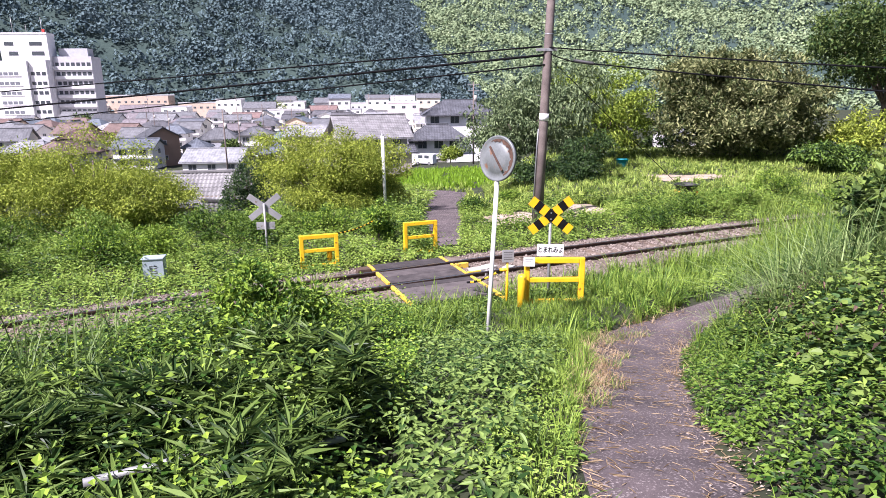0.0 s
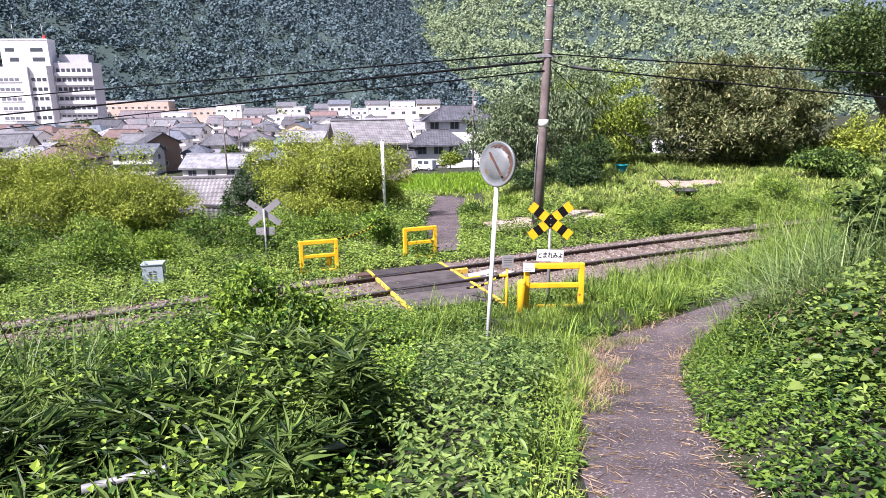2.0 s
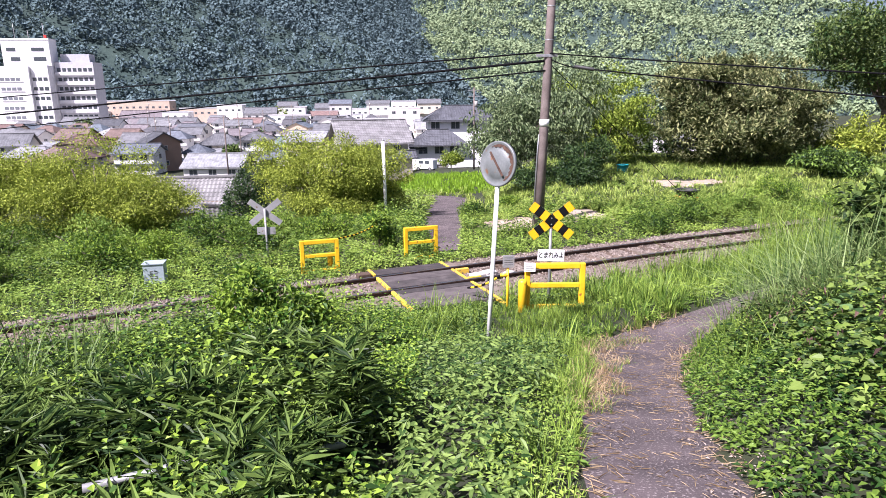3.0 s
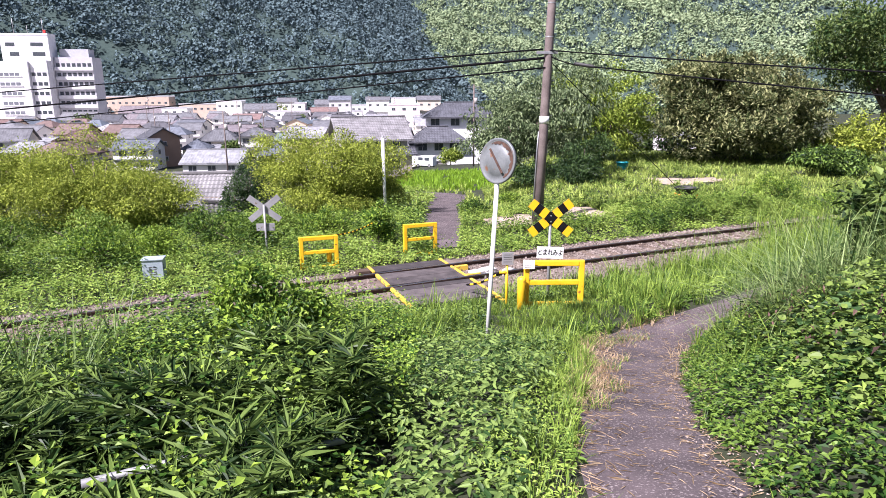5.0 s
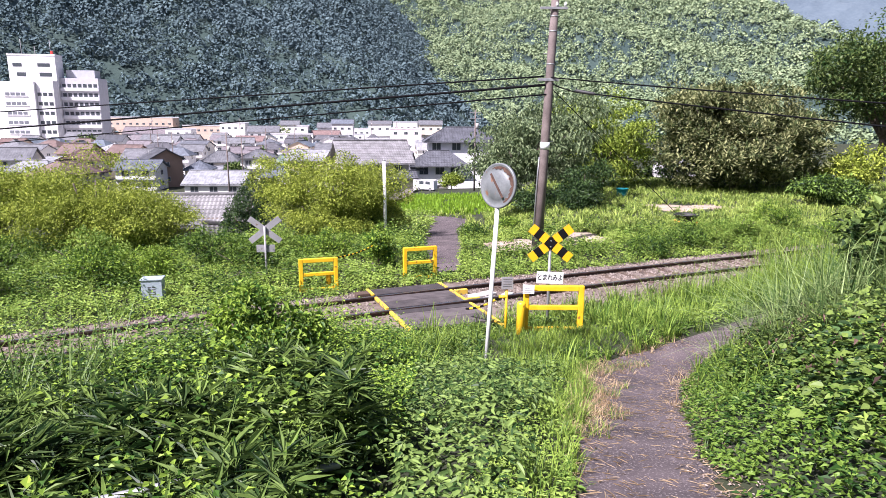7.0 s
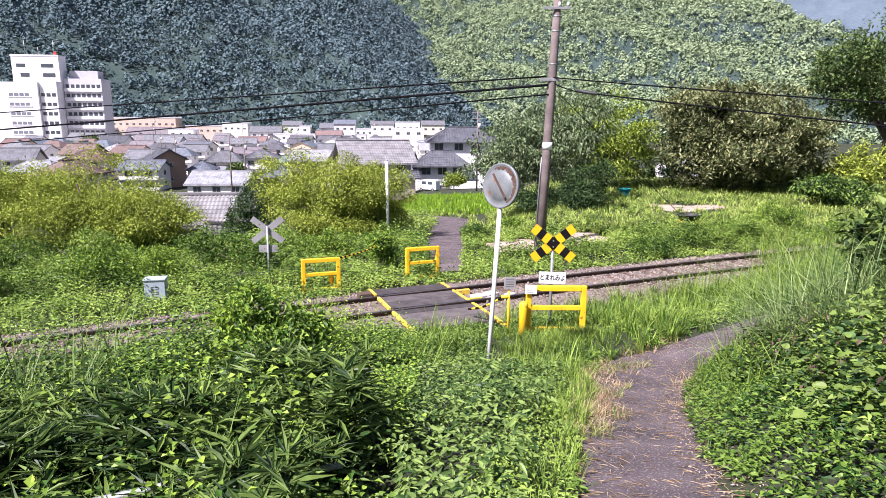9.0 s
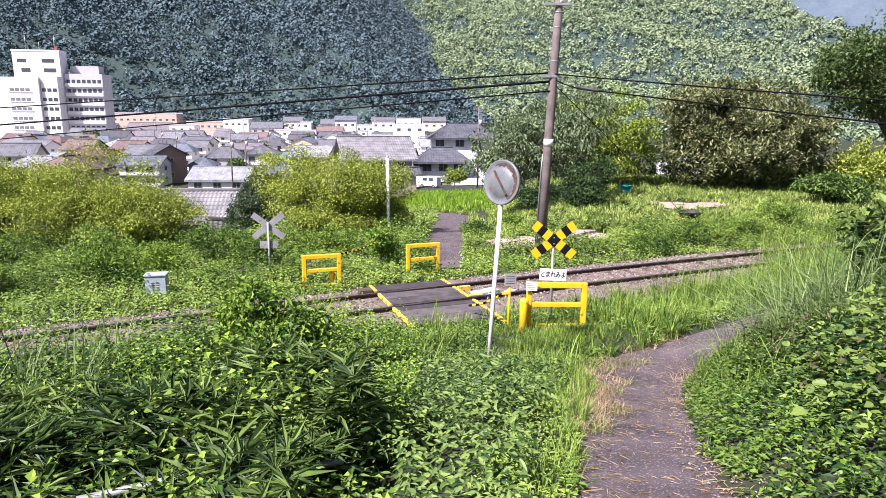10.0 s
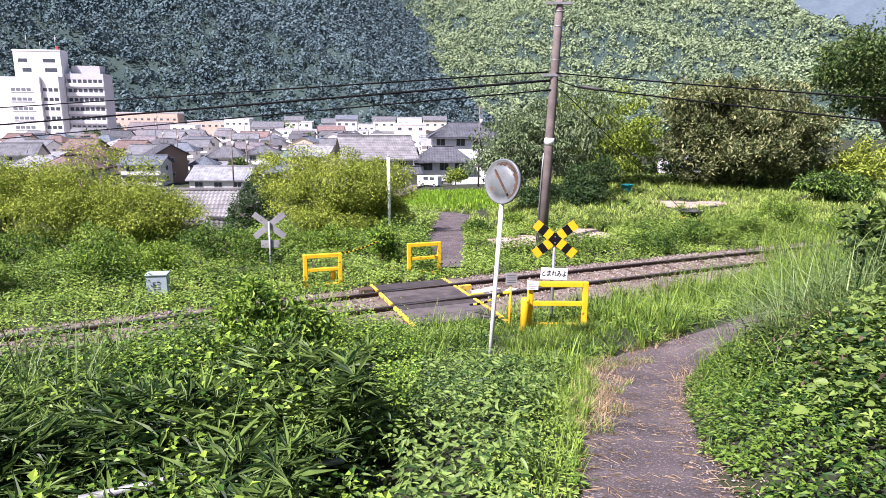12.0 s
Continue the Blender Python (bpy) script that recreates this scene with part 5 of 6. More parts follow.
def tree(name, x, y, rx, ry, h, low, count, per, size, leaf, label, category="tree", seed=1, ratio=0.45, clump=0.55, trunks=1, lean=0.0, lobes=5, droop=0.3):
    """A trunk with limbs and a crown of leaf clumps over several lobes."""
    r = np.random.default_rng(seed)
    z = on(x, y)
    t = thing(name, pose(x, y, z), label, category)
    lob = [(0.0, 0.0, h * 0.6, 0.72)] + [(rx * 0.55 * math.cos(a_), ry * 0.55 * math.sin(a_), h * (low + (0.9 - low) * r.uniform(0.15, 0.75)), r.uniform(0.42, 0.6)) for a_ in (2 * math.pi * k / lobes + r.uniform(-0.4, 0.4) for k in range(lobes))]
    bm = bmesh.new()
    for k in range(trunks):
        o = r.uniform(-0.25, 0.25, 2) * (trunks > 1)
        tube(bm, [(o[0], o[1], -0.2), (o[0] * 1.4 + lean * 0.3, o[1] * 1.4, h * 0.22), (o[0] * 2 + lean * 0.6, o[1] * 2, h * 0.45), (o[0] * 3 + lean, o[1] * 3, h * 0.68)], [0.036 * h ** 0.9 / trunks ** 0.4, 0.03 * h ** 0.9 / trunks ** 0.4, 0.02 * h ** 0.9 / trunks ** 0.4, 0.008 * h], 9)
    for lx, ly, lz, s in lob[1:]:
        tube(bm, [(lean * 0.4, 0, h * 0.25), (lx * 0.45, ly * 0.45, lz * 0.75), (lx, ly, lz), (lx * 1.12, ly * 1.12, lz + h * 0.06)], [0.018 * h ** 0.8, 0.013 * h ** 0.8, 0.009 * h ** 0.8, 0.004 * h], 7)
    part("trunk", bm, BARK, t, "grey-brown branching trunk")
    k = r.integers(0, len(lob), count)
    lobe = np.array(lob)[k]
    u = r.normal(size=(count, 3))
    u /= np.linalg.norm(u, axis=1, keepdims=True)
    q = r.uniform(0.3, 1.0, count) ** 0.45
    c = lobe[:, :3] + u * q[:, None] * lobe[:, 3:4] * np.array([rx, ry, h * 0.55])
    c[:, 2] = np.clip(c[:, 2], h * low * 0.8, h * 1.02)
    rad = clump * r.uniform(0.5, 1.25, count)
    np_mesh("crown", *clumps(c, rad, per, size, ratio, droop), leaf, t, "uneven crown of many leaves")
    return t


tree("bush", -11.4, 20.3, 3.3, 2.4, 3.15, 0.05, 620, 110, 0.085, BUSH_LIME, "large yellow-green leafy bush", "bush", 3, clump=0.5, trunks=4, lobes=8)
tree("bush", -15.4, 21.0, 2.8, 2.4, 2.75, 0.05, 360, 110, 0.085, BUSH_LIME, "yellow-green leafy bush beside another", "bush", 4, clump=0.42, trunks=3, lobes=6)
tree("bush", -9.6, 19.2, 1.0, 0.9, 1.3, 0.05, 90, 80, 0.10, BUSH_LIME, "yellow-green leafy bush at the bank edge", "bush", 44, clump=0.36, trunks=3, lobes=6)
tree("bush", -4.2, 24.0, 3.0, 2.2, 3.25, 0.05, 560, 110, 0.095, BUSH_LIME, "yellow-green leafy bush below the track", "bush", 5, clump=0.5, trunks=4, lobes=8)
tree("bush", -3.1, 25.0, 1.4, 1.4, 2.3, 0.05, 150, 80, 0.11, TREE_FRESH, "green leafy bush below the track", "bush", 6, clump=0.4, trunks=3, lobes=5)
tree("clipped_bush", -8.7, 28.0, 1.15, 1.1, 3.2, 0.1, 120, 80, 0.11, BUSH_DARK, "dense dark green rounded bush", "bush", 7, clump=0.34, lobes=6)
tree("tree", 5.0, 32.0, 3.5, 2.8, 5.7, 0.24, 250, 90, 0.22, TREE_GREY, "broad grey-green tree with drooping leaves", "tree", 8, ratio=0.36, clump=0.6, lobes=8, droop=0.8)
# Dark foliage added behind the olive tree, in place of its inner shade.
tree("bush", 17.2, 40.6, 5.6, 1.8, 3.6, 0.02, 220, 60, 0.22, BUSH_DARK, "added dark green foliage standing in for shade inside the olive tree", "bush", 41, clump=0.5, trunks=3, lobes=9)
tree("tree", 9.9, 38.0, 3.4, 2.6, 5.9, 0.04, 260, 70, 0.2, TREE_FRESH, "light green leafy tree", "tree", 9, clump=0.6, lobes=7)
tree("tree", 17.5, 37.0, 5.0, 3.4, 6.6, 0.1, 520, 110, 0.27, TREE_LOQUAT, "wide olive-green tree with long upright leaves", "tree", 10, ratio=0.38, clump=0.7, trunks=3, lobes=10, droop=-0.2)
tree("tree", 32.4, 46.0, 6.0, 5.0, 10.6, 0.52, 420, 60, 0.30, TREE_DEEP, "tall deep green tree with spreading layers", "tree", 11, clump=0.85, lobes=10)
tree("bush", 6.65, 28.6, 1.15, 1.0, 2.3, 0.05, 130, 70, 0.13, BUSH_DARK, "dark green rounded shrub at the tree foot", "bush", 12, clump=0.36, lobes=5)
tree("bush", 4.6, 29.8, 1.2, 1.0, 1.2, 0.05, 60, 60, 0.13, BUSH_DARK, "low dark green shrub at the tree foot", "bush", 22, clump=0.36, lobes=5)
tree("bush", 23.8, 36.0, 2.0, 1.6, 3.0, 0.05, 130, 60, 0.2, BUSH_LIME, "yellow-green bush at the meadow edge", "bush", 13, clump=0.5, lobes=6)
tree("bush", 18.8, 30.0, 1.8, 1.2, 1.5, 0.05, 100, 60, 0.2, WEED, "green bush at the meadow edge", "bush", 14, clump=0.45, lobes=6)
tree("bush", 2.0, 108.0, 2.2, 1.4, 3.0, 0.05, 60, 60, 0.35, TREE_FRESH, "green garden hedge beside the white house", "bush", 15, clump=0.6, lobes=4)
tree("bush", -1.72, 17.2, 0.42, 0.38, 1.3, 0.05, 60, 50, 0.10, VINE, "small leafy sapling beside the lane", "bush", 16, clump=0.2, lobes=3)
tree("vine_mound", -2.45, 8.5, 0.8, 0.7, 1.42, 0.05, 110, 60, 0.11, VINE, "mound of dark vines over a stump", "bush", 17, clump=0.26, trunks=2, lobes=9)
tree("bush", 5.3, 6.6, 0.6, 0.6, 0.95, 0.05, 80, 40, 0.12, NETTLE, "broad-leaved dark shrub above the path", "bush", 19, ratio=0.6, clump=0.26, lobes=6)
tree("bush", 6.25, 7.9, 0.75, 0.7, 1.05, 0.05, 140, 60, 0.12, NETTLE, "dark leafy shrub on the slope", "bush", 18, clump=0.3, lobes=5)
for k, (x, y, h) in enumerate(((-88, 350, 11), (-20, 345, 10), (22, 180, 9), (14, 150, 8), (-150, 270, 8), (-30, 190, 5), (30, 140, 8), (40, 110, 9), (-64, 290, 7), (52, 95, 9), (-106, 376, 9), (-60, 380, 9), (-150, 384, 9), (-34, 384, 10), (-180, 384, 8), (-8, 388, 9), (-66, 152, 4), (-48, 148, 3.5), (-92, 170, 4), (-58, 205, 5), (-30, 160, 4), (-75, 240, 5))):
    tree("tree", x, y, h * 0.5, h * 0.45, h, 0.1, 60, 24, 1.1, (TREE_FRESH, TREE_DEEP)[k % 2 or k > 1], "green tree among the houses", "tree", 30 + k, clump=1.3, lobes=5)


for k, (x, y, r_, h) in enumerate(((-8.4, 15.2, 0.9, 0.95), (-10.8, 14.0, 0.8, 0.8), (-6.6, 17.6, 1.0, 1.1), (-13.2, 14.6, 1.1, 1.2), (-5.2, 18.8, 0.8, 1.0), (8.0, 19.9, 0.7, 0.7), (2.9, 25.8, 0.42, 0.5), (10.6, 21.5, 0.9, 0.9), (6.4, 18.9, 0.6, 0.55), (12.6, 23.2, 1.0, 1.0), (-9.4, 16.4, 1.1, 1.2), (-12.0, 16.6, 1.2, 1.3), (-7.6, 16.0, 0.8, 0.9), (-14.6, 16.0, 1.2, 1.2), (-5.4, 17.2, 0.7, 0.9), (-3.4, 19.0, 0.9, 0.8), (9.2, 20.6, 0.8, 0.8), (1.2, 22.4, 0.5, 0.6), (14.0, 21.6, 0.9, 0.9))):
    tree("scrub", x, y, r_, r_ * 0.8, h, 0.05, 60, 50, 0.085, (VINE, CREEPER, KUDZU)[k % 3], "low green scrub beyond the track", "bush", 60 + k, clump=0.24, trunks=2, lobes=5)

# ground cover: scattered by stretches of the land
def scatter(x0, x1, y0, y1, per_m2):
    n = int((x1 - x0) * (y1 - y0) * per_m2)
    return rng.uniform(x0, x1, n), rng.uniform(y0, y1, n)


def free(x, y, margin=0.0, track=1.5):
    """True where plants grow: off the path, the ballast, the deck, the lanes and the bare soil."""
    r, side, pz, half = from_path(x, y)
    n = off_track(x, y)
    ok = (r > half * (1 + 0.12 * wave(x * 3, y * 3, 1.0)) + margin) & (np.abs(n) > track + 0.15 * wave(x * 2, y * 2, 4.0))
    du, dv = x - DECK_AT.translation.x, y - DECK_AT.translation.y
    ok &= ~((np.abs(du * 0.909 + dv * 0.416) < 1.05) & (dv * 0.909 - du * 0.416 > -1.75) & (dv * 0.909 - du * 0.416 < 1.5))
    lane = np.interp(y, [16, 21.5, 30, 37, 41], [0.2, 0.05, 0.4, 0.65, -0.6])
    ok &= ~((np.abs(x - lane) < np.interp(y, [16, 21, 38], [0.3, 0.65, 1.0])) & (y > 16.4) & (y < 41))
    for cx, cy, rx, ry in ((11.7, 29.2, 2.6, 1.8), (2.7, 20.4, 1.7, 1.5), (4.9, 21.2, 1.3, 1.5)):
        ok &= ((x - cx) / rx) ** 2 + ((y - cy) / ry) ** 2 > 0.55 + 0.4 * wave(x * 4, y * 4, 2.0)
    return ok


def hollow(x, y):
    """1, but less over the pipe fence and in the dip behind the hedge."""
    v = y - 0.12 * x
    dip = step(5.35, 5.9, v) * step(8.3, 7.6, v) * step(-0.2, -0.9, x)
    return (1 - 0.36 * step(3.9, 3.3, y - 0.34 * (x + 1.2)) * step(-3.6, -2.6, x)) * (1 - 0.72 * dip)


def grass(name, area, per, length, width, bend, leaf, label, mask=None, margin=0.0, track=1.5):
    blades = 9
    x, y = scatter(*area, per / blades)
    k = free(x, y, margin, track)
    if mask is not None:
        k &= mask(x, y)
    x, y = x[k], y[k]
    m = len(x)
    n = m * blades
    tuft = (0.35 + 1.15 * (wave(x * 1.9, y * 1.9, 3.0) * 0.5 + 0.5)) * rng.uniform(0.6, 1.3, m)
    L = length * rng.uniform(0.5, 1.2, n) * np.repeat(tuft, blades)
    a_ = rng.uniform(0, 6.3, n)
    q = rng.uniform(0.0, 0.16, n) * length
    x, y = np.repeat(x, blades) + q * np.cos(a_), np.repeat(y, blades) + q * np.sin(a_)
    p = np.stack([x, y, land(x, y) - 0.02], 1)
    return np_mesh(name, *blade_mesh(p, a_ + rng.normal(0, 0.5, n), L, width * rng.uniform(0.7, 1.3, n), rng.uniform(0.1, bend, n), area[2] > 9), leaf, label=label, category="grass", kind="stuff")


def cover(name, area, per, height, size, ratio, leaf, label, mask=None, margin=0.0, track=1.5, lumps=1.0, droop=0.15, flat=1.0, leaves=7):
    """Leafy herbs that fill a lumpy layer over the land: leaves in a spiral up each stem, smaller towards the tip."""
    x, y = scatter(*area, per / leaves)
    k = free(x, y, margin, track)
    if mask is not None:
        k &= mask(x, y)
    x, y = x[k], y[k]
    m = len(x)
    lump = 0.62 + 0.38 * wave(x * 1.6 * lumps, y * 1.6 * lumps, 6.0) + 0.18 * wave(x * 5 * lumps, y * 5 * lumps, 2.0)
    r, side, pz, half = from_path(x, y)
    edge = step(0.0, 0.5, r - half)
    low = hollow(x, y) * (side < 0) + (side >= 0) - 0.62 * step(-1.6, 0.2, x) * step(4.0, 6.5, y) * (off_track(x, y) < 0) * (side < 0)
    top = height * low * np.maximum(0.12, lump) * (0.25 + 0.75 * edge) * rng.uniform(0.65, 1.2, m)
    j = np.tile((np.arange(leaves) + 0.6) / leaves, m)
    x, y, top = (np.repeat(v, leaves) for v in (x, y, top))
    n = len(x)
    j = np.clip(j + rng.normal(0, 0.06, n), 0.05, 1.05)
    a_ = np.repeat(rng.uniform(0, 6.3, m), leaves) + np.tile(np.arange(leaves) * 2.4, m) + rng.normal(0, 0.3, n)
    lean = np.repeat(rng.normal(0, 0.22, (m, 2)), leaves, 0) * (top * j)[:, None]
    L = size * rng.uniform(0.65, 1.25, n) * (1.3 - 0.6 * j)
    p = np.stack([x + lean[:, 0] + 0.25 * L * np.cos(a_), y + lean[:, 1] + 0.25 * L * np.sin(a_), land(x, y) + top * (0.2 + 0.8 * j) + 0.02], 1)
    d = np.stack([np.cos(a_), np.sin(a_), 0.35 * j - droop + rng.normal(0, 0.22, n)], 1)
    nor = unit(n) * 0.45 + np.array([0, 0, flat])
    return np_mesh(name, *leaf_mesh(p, d, nor, L, L * ratio, plain=size < 0.065 or area[2] > 9), leaf, label=label, category="undergrowth", kind="stuff")


def side_of(x, y):
    r, side, pz, half = from_path(x, y)
    return side * (r - half)


# near bank, left of the path
def by_guard(x, y):
    return (np.abs(x - 1.9) < 1.1) & (y > 8.8) & (y < 11.3)


grass("verge_grass", (-1.6, 2.6, 1.2, 12.2), 750, 0.24, 0.007, 0.9, GRASS_NEAR, "fresh green grass along the path and bank", lambda x, y: (side_of(x, y) < 0) & (side_of(x, y) > -0.4 - 0.4 * np.maximum(0, y - 6.5)))
cover("verge_weeds", (-1.6, 2.6, 1.2, 12.0), 1100, 0.36, 0.05, 0.4, CREEPER, "small fresh weeds along the path", lambda x, y: (side_of(x, y) < -0.03) & (side_of(x, y) > -0.6 - 0.3 * np.maximum(0, y - 6)) & ~by_guard(x, y), lumps=1.7)
grass("bank_grass", (-3.0, 9.5, 8.0, 17.5), 340, 0.40, 0.015, 1.0, GRASS_NEAR, "tall green grass between path and track", lambda x, y: (side_of(x, y) < 0) & ((x - 0.7) ** 2 + (y - 8.2) ** 2 > 0.6) & (off_track(x, y) < 0) & ~by_guard(x, y), track=1.25)
grass("guard_grass", (0.8, 3.0, 8.8, 11.3), 900, 0.19, 0.008, 0.9, GRASS_NEAR, "short green grass below the guard rail", lambda x, y: by_guard(x, y))
cover("bank_leaves", (-1.5, 9.0, 8.6, 16.5), 420, 0.46, 0.09, 0.3, CREEPER, "leafy green weeds between path and track", lambda x, y: (side_of(x, y) < -0.15) & (off_track(x, y) < -1.5) & ~by_guard(x, y), lumps=1.4)
cover("bank_weeds", (-7.5, 2.4, 0.2, 12.2), 1000, 0.62, 0.064, 0.5, WEED, "dense broad-leaved weeds on the bank", lambda x, y: ((y > 5.6 + 0.12 * x) | (wave(x * 1.1, y * 1.1, 2.0) > 0.2)) & (x < -0.6 + 0.4 * wave(x, y, 7.0)) & (off_track(x, y) < -2.0) & (x ** 2 + y ** 2 > 1.2))
cover("pale_weeds", (-1.6, 2.4, 0.6, 11.8), 760, 0.80, 0.085, 0.34, PALE_WEED, "pale green nettle-like weeds on the bank", lambda x, y: (side_of(x, y) < -0.35) & (x > -1.1 + 0.4 * wave(x, y, 7.0)) & (off_track(x, y) < -1.9) & ~by_guard(x, y) & (x ** 2 + y ** 2 > 1.2), lumps=1.5, droop=0.35, flat=0.6)
cover("vines", (-9.5, 0.9, 0.6, 11.0), 900, 1.25, 0.064, 0.75, VINE, "bright green vines climbing over the bank", lambda x, y: (side_of(x, y) < -0.8) & (off_track(x, y) < -2.4) & (x ** 2 + y ** 2 > 2.5) & (wave(x * 0.9, y * 0.9, 9.0) > -0.25) & (x < -0.3))
grass("bamboo_stalks", (-8.0, 0.3, 1.6, 7.6), 60, 0.6, 0.010, 0.6, BAMBOO, "bamboo grass stems", lambda x, y: x < -0.9)


def bamboo(area, per):
    x, y = scatter(*area, per)
    k = free(x, y) & (x < -0.75 + 0.3 * wave(x * 2, y * 2, 5.0)) & (y < 5.9 + 0.12 * x) & ((y - 0.34 * x > 3.75) | (rng.random(len(x)) < 0.8))
    x, y = x[k], y[k]
    n = len(x)
    h = (0.74 + 0.24 * wave(x * 1.3, y * 1.3, 4.0)) * hollow(x, y)
    c = np.stack([x, y, land(x, y) + h * (1 - 0.7 * rng.random(n) ** 1.6)], 1)
    fan = 8
    c = np.repeat(c, fan, 0)
    m = n * fan
    spread = np.tile(np.linspace(-1.25, 1.25, fan), n)
    a_ = np.repeat(rng.uniform(0, 6.3, n), fan) + spread + rng.normal(0, 0.18, m)
    d = np.stack([np.cos(a_), np.sin(a_), 0.75 * np.cos(spread) - 0.25 + rng.normal(0.0, 0.25, m)], 1)
    L = rng.uniform(0.10, 0.25, m) * np.repeat(rng.uniform(0.7, 1.2, n), fan)
    return leaf_mesh(c, d, np.array([0, 0, 1.0]) + unit(m) * 0.5, L, L * 0.125, 0.12, True)


tagged(np_mesh("bamboo_grass", *bamboo((-7.5, 0.0, 1.2, 6.2), 330), BAMBOO), "dense dark green bamboo grass beside the path", "bamboo grass", kind="stuff")
cover("track_weeds", (-16, -2.6, 4.0, 14.0), 560, 1.35, 0.1, 0.55, WEED, "green weeds along the track", lambda x, y: (off_track(x, y) < -1.0) & (off_track(x, y) > -4), track=0.9)
grass("track_grass", (-16, -1.8, 5.0, 14.0), 130, 0.85, 0.014, 0.9, GRASS_NEAR, "tall grass along the track", lambda x, y: (off_track(x, y) < -0.9) & (off_track(x, y) > -3), track=0.9)
grass("reed_tuft", (-5.6, -4.3, 6.4, 8.3), 70, 1.4, 0.014, 1.1, PAMPAS, "pale arching reeds on the bank")
# right slope
cover("slope_weeds", (1.0, 7.2, 0.2, 10.5), 1900, 0.36, 0.05, 0.48, KUDZU, "fresh green weeds on the slope beside the path", lambda x, y: (side_of(x, y) > 0.0) & (side_of(x, y) < 1.3), lumps=1.6)
cover("slope_leaves", (1.6, 7.5, 0.4, 10.0), 1050, 0.52, 0.072, 0.78, NETTLE, "large round dark leaves on the slope", lambda x, y: (side_of(x, y) > 0.6 + 0.25 * wave(x * 2, y * 2, 1.0)) & (x ** 2 + y ** 2 > 2.5), flat=0.65, droop=0.3, lumps=1.5)
cover("slope_shoots", (1.8, 8.5, 0.6, 11.0), 330, 0.56, 0.06, 0.45, CREEPER, "light green shoots on the slope", lambda x, y: (side_of(x, y) > 0.5) & (x ** 2 + y ** 2 > 2.5) & (wave(x * 1.7, y * 1.7, 5.0) > 0))
grass("silver_grass", (3.6, 12.0, 5.2, 13.5), 150, 1.0, 0.012, 1.7, PAMPAS, "arching silver grass on the slope", lambda x, y: (side_of(x, y) > 0.45))
grass("silver_grass", (3.5, 5.0, 5.2, 7.8), 420, 0.95, 0.011, 1.8, PAMPAS, "arching silver grass clump over the path", lambda x, y: (side_of(x, y) > 0.85))
grass("slope_grass", (2.6, 14.0, 5.0, 16.0), 260, 0.42, 0.010, 1.0, GRASS_NEAR, "green grass on the slope", lambda x, y: (side_of(x, y) > 0.1))
grass("trackside_reeds", (5.5, 20.0, 10.5, 22.0), 120, 0.80, 0.013, 0.9, GRASS_NEAR, "tall pale green reeds between path and track", lambda x, y: (off_track(x, y) < -1.0) & (side_of(x, y) < 0), track=1.0)
grass("ridge_reeds", (9.2, 20.0, 14.0, 24.0), 90, 0.95, 0.016, 0.9, GRASS_NEAR, "tall pale green reeds over the curve of the track", lambda x, y: (off_track(x, y) < 1.0) & (off_track(x, y) > -2.0), track=-1.0)
cover("withered_leaves", (2.2, 6.5, 1.6, 8.0), 420, 0.78, 0.055, 0.4, DEAD_LEAF, "withered brown leaves hanging in the weeds", lambda x, y: (side_of(x, y) > 0.6) & (wave(x * 2.2, y * 2.2, 7.0) > 0.3), droop=1.6)
cover("round_leaves", (2.3, 4.4, 2.6, 5.2), 90, 0.60, 0.085, 0.85, ROUND, "big round pale green leaves on the slope", lambda x, y: (side_of(x, y) > 0.8) & (wave(x * 2.5, y * 2.5, 3.0) > -0.1))
# far side of the track
cover("far_weeds", (-18, 15, 10.5, 23), 430, 0.42, 0.09, 0.6, CREEPER, "creeping green weeds beyond the track", lambda x, y: off_track(x, y) > 1.3, track=1.35)
cover("far_shrubs", (-24, 15, 12.0, 23), 240, 1.0, 0.10, 0.5, KUDZU, "green scrub below the bushes", lambda x, y: (off_track(x, y) > 2.2) & (wave(x * 0.8, y * 0.8, 3.0) > 0.15), lumps=0.8)
grass("far_grass", (-16, 16, 10.5, 24), 130, 0.28, 0.012, 0.9, GRASS_MEADOW, "green grass beyond the track", lambda x, y: off_track(x, y) > 1.4, track=1.45)
grass("meadow_grass", (2, 30, 20, 44), 165, 0.30, 0.032, 1.1, GRASS_MEADOW, "lush green meadow grass", lambda x, y: x > 0.05 * y + 0.8)
cover("meadow_weeds", (2, 30, 20, 46), 45, 0.42, 0.13, 0.45, CREEPER, "leafy clumps in the meadow", lambda x, y: (x > 0.05 * y + 0.8) & (wave(x * 0.9, y * 0.9, 8.0) > 0.1))
grass("slope_meadow", (-26, 2, 22, 46), 30, 0.4, 0.04, 0.9, GRASS_MEADOW, "green grass on the fall to the town")
cover("slope_scrub", (-26, 0, 22, 44), 30, 0.7, 0.2, 0.5, CREEPER, "green scrub on the fall to the town")
grass("rice_field", (-9.0, 7.0, 40, 82), 48, 0.45, 0.05, 0.35, RICE, "bright green rice field", lambda x, y: (y > 42.5 - 0.25 * x) & (x < np.interp(y, [40, 102], [3.6, 6.6])))
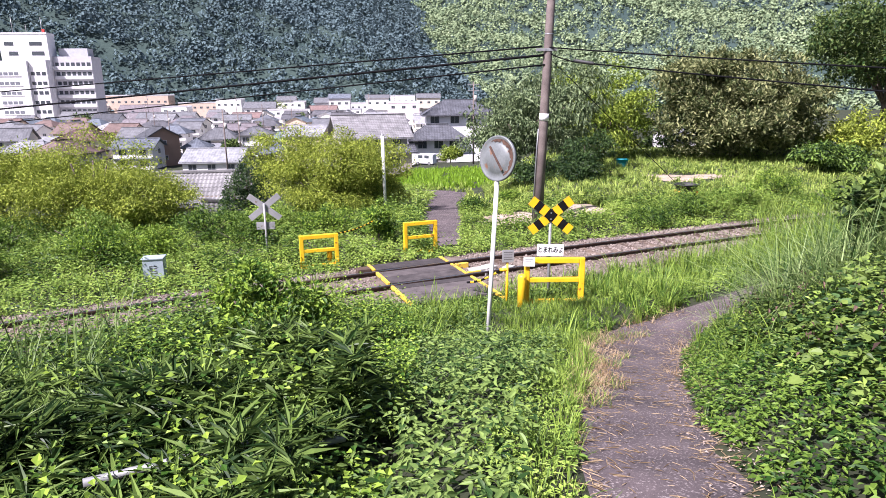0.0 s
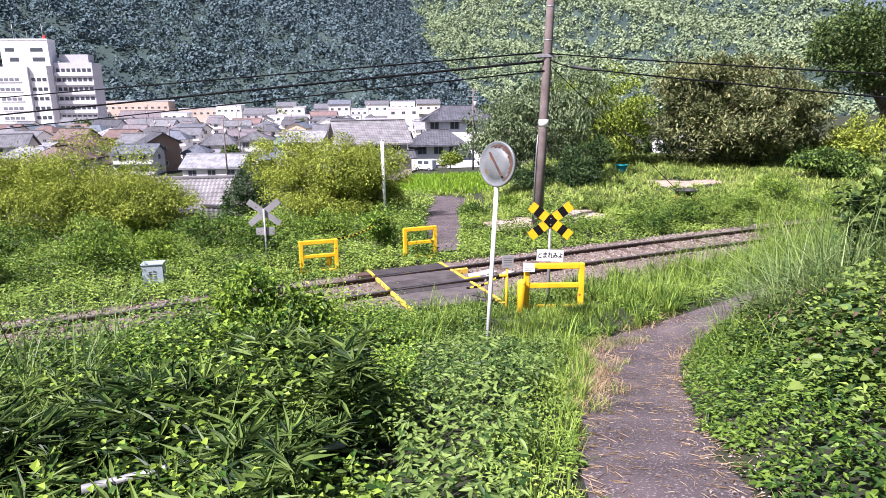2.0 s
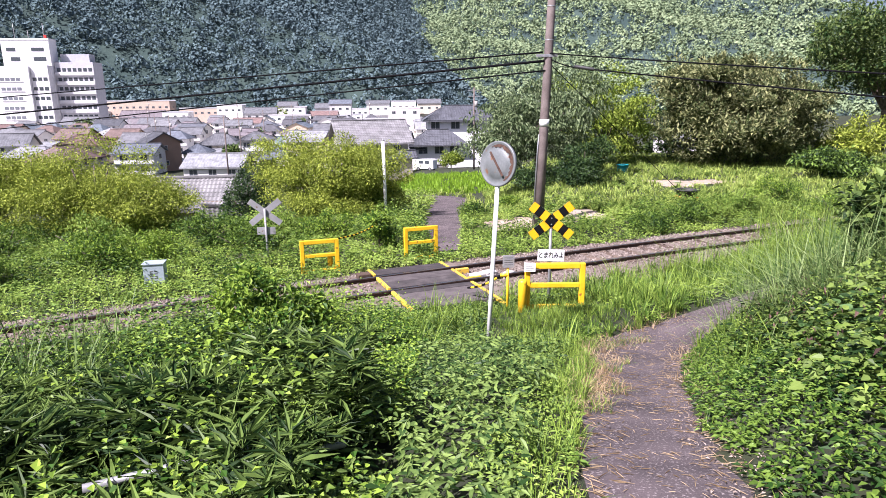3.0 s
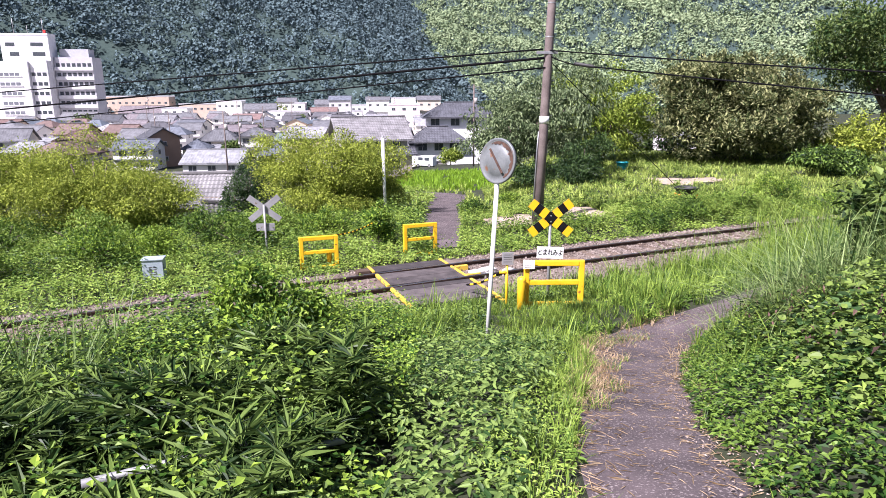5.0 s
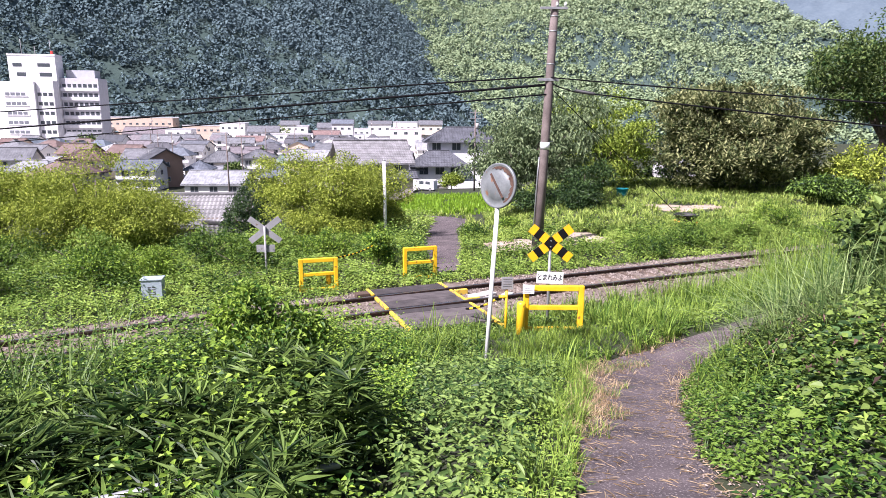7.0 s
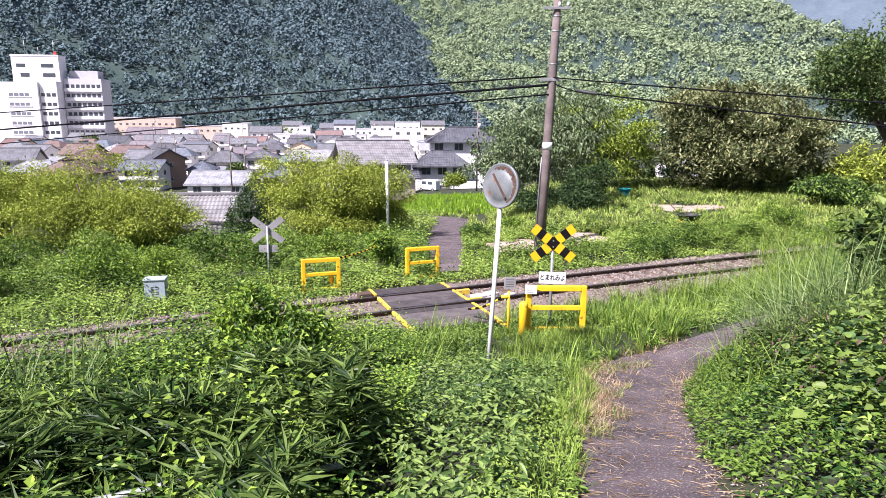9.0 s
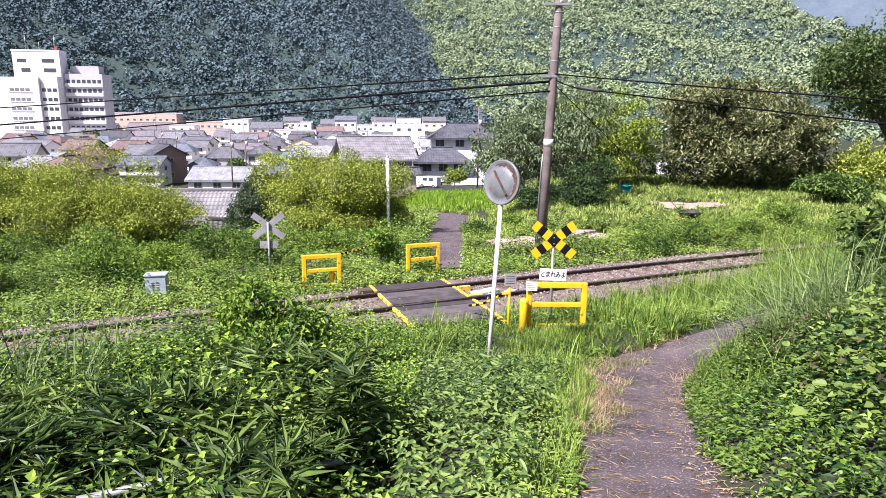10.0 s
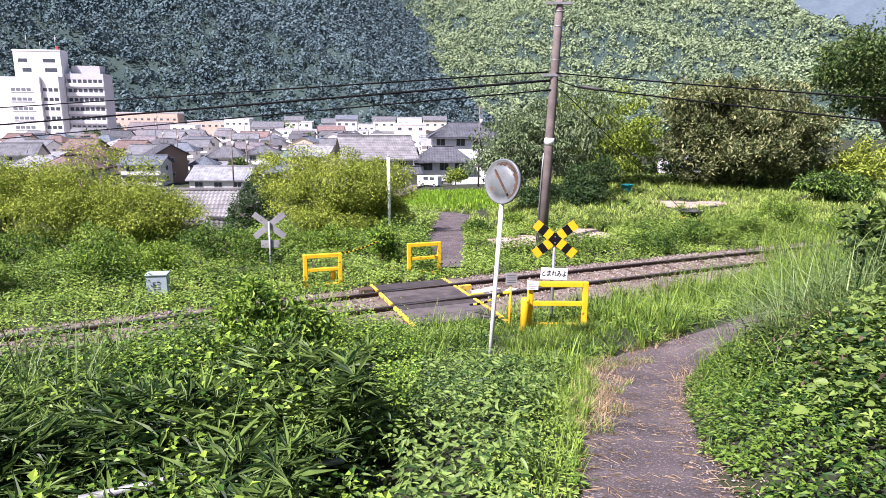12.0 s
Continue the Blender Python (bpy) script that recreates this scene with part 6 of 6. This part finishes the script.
# dry stalks on the path
x, y = scatter(0.4, 4.2, 1.5, 9.2, 420)
r, side, pz, half = from_path(x, y)
k = (r < half * 1.15) & (rng.random(len(x)) < 0.25 + 0.75 * (r / half) ** 2)
x, y = x[k], y[k]
n = len(x)
t = rng.uniform(0, 6.3, n)
L = rng.uniform(0.03, 0.13, n)
d = np.stack([np.cos(t), np.sin(t), 0.02 + 0 * t], 1)
p = np.stack([x, y, land(x, y) + 0.03], 1)
q = p + d * L[:, None]
q[:, 2] = land(q[:, 0], q[:, 1]) + 0.032
np_mesh("dry_stalks", *leaf_mesh(p, q - p, np.tile([0.0, 0, 1], (n, 1)), L, np.full(n, 0.0045), 0.1), DRY, label="dry straw scattered on the path", category="straw", kind="stuff")
x, y = scatter(0.8, 4.0, 1.4, 8.6, 700)
r, side, pz, half = from_path(x, y)
k = (r < half * 1.35) & (side * r > half * 0.3) & (rng.random(len(x)) < 0.6 * (r / half) ** 2)
x, y = x[k], y[k]
n = len(x)
L = rng.uniform(0.008, 0.028, n)
np_mesh("leaf_litter", *leaf_mesh(np.stack([x, y, land(x, y) + 0.032], 1), unit(n) * np.array([1, 1, 0.15]), np.array([0, 0, 1.0]) + unit(n) * 0.3, L, L * 0.6, plain=True), surface("pale_leaf_litter", (0.09, 0.065, 0.05), (0.32, 0.26, 0.22), 0.9, bump=0, island=1.2), label="pale dead leaf litter along the path edge", category="leaf litter", kind="stuff")
grass("dry_grass", (0.8, 4.2, 5.2, 9.4), 420, 0.16, 0.006, 1.2, DRY, "dry yellow grass at the path edge", lambda x, y: (np.abs(side_of(x, y)) < 0.22) & (wave(x * 2.5, y * 2.5, 1.0) > 0.0), margin=-0.2)


def patchy(x, y):
    """The ragged dry patch that creeps over the path's left half."""
    r, side, pz, half = from_path(x, y)
    return (side < 0) & (r > half * (0.35 + 0.4 * wave(x * 3, y * 3, 2.0))) & (r < half + 0.15) & (y > 4.4) & (y < 8.4)


for name, per, length, leaf, words in (("dry_turf", 800, 0.10, DRY, "dry straw-coloured turf over the path edge"), ("green_turf", 700, 0.12, GRASS_NEAR, "sparse green turf over the path edge")):
    x, y = scatter(1.0, 3.0, 4.4, 8.4, per)
    k = patchy(x, y) & (wave(x * 2.3, y * 2.3, 4.0) > (-0.5 if leaf is DRY else 0.1))
    x, y = x[k], y[k]
    n = len(x)
    np_mesh(name, *blade_mesh(np.stack([x, y, land(x, y) + 0.01], 1), rng.uniform(0, 6.3, n), length * rng.uniform(0.5, 1.4, n), 0.005 * rng.uniform(0.7, 1.3, n), rng.uniform(0.4, 1.4, n)), leaf, label=words, category="grass", kind="stuff")


def motions():
    """Nothing in the place moves by itself."""


motions()
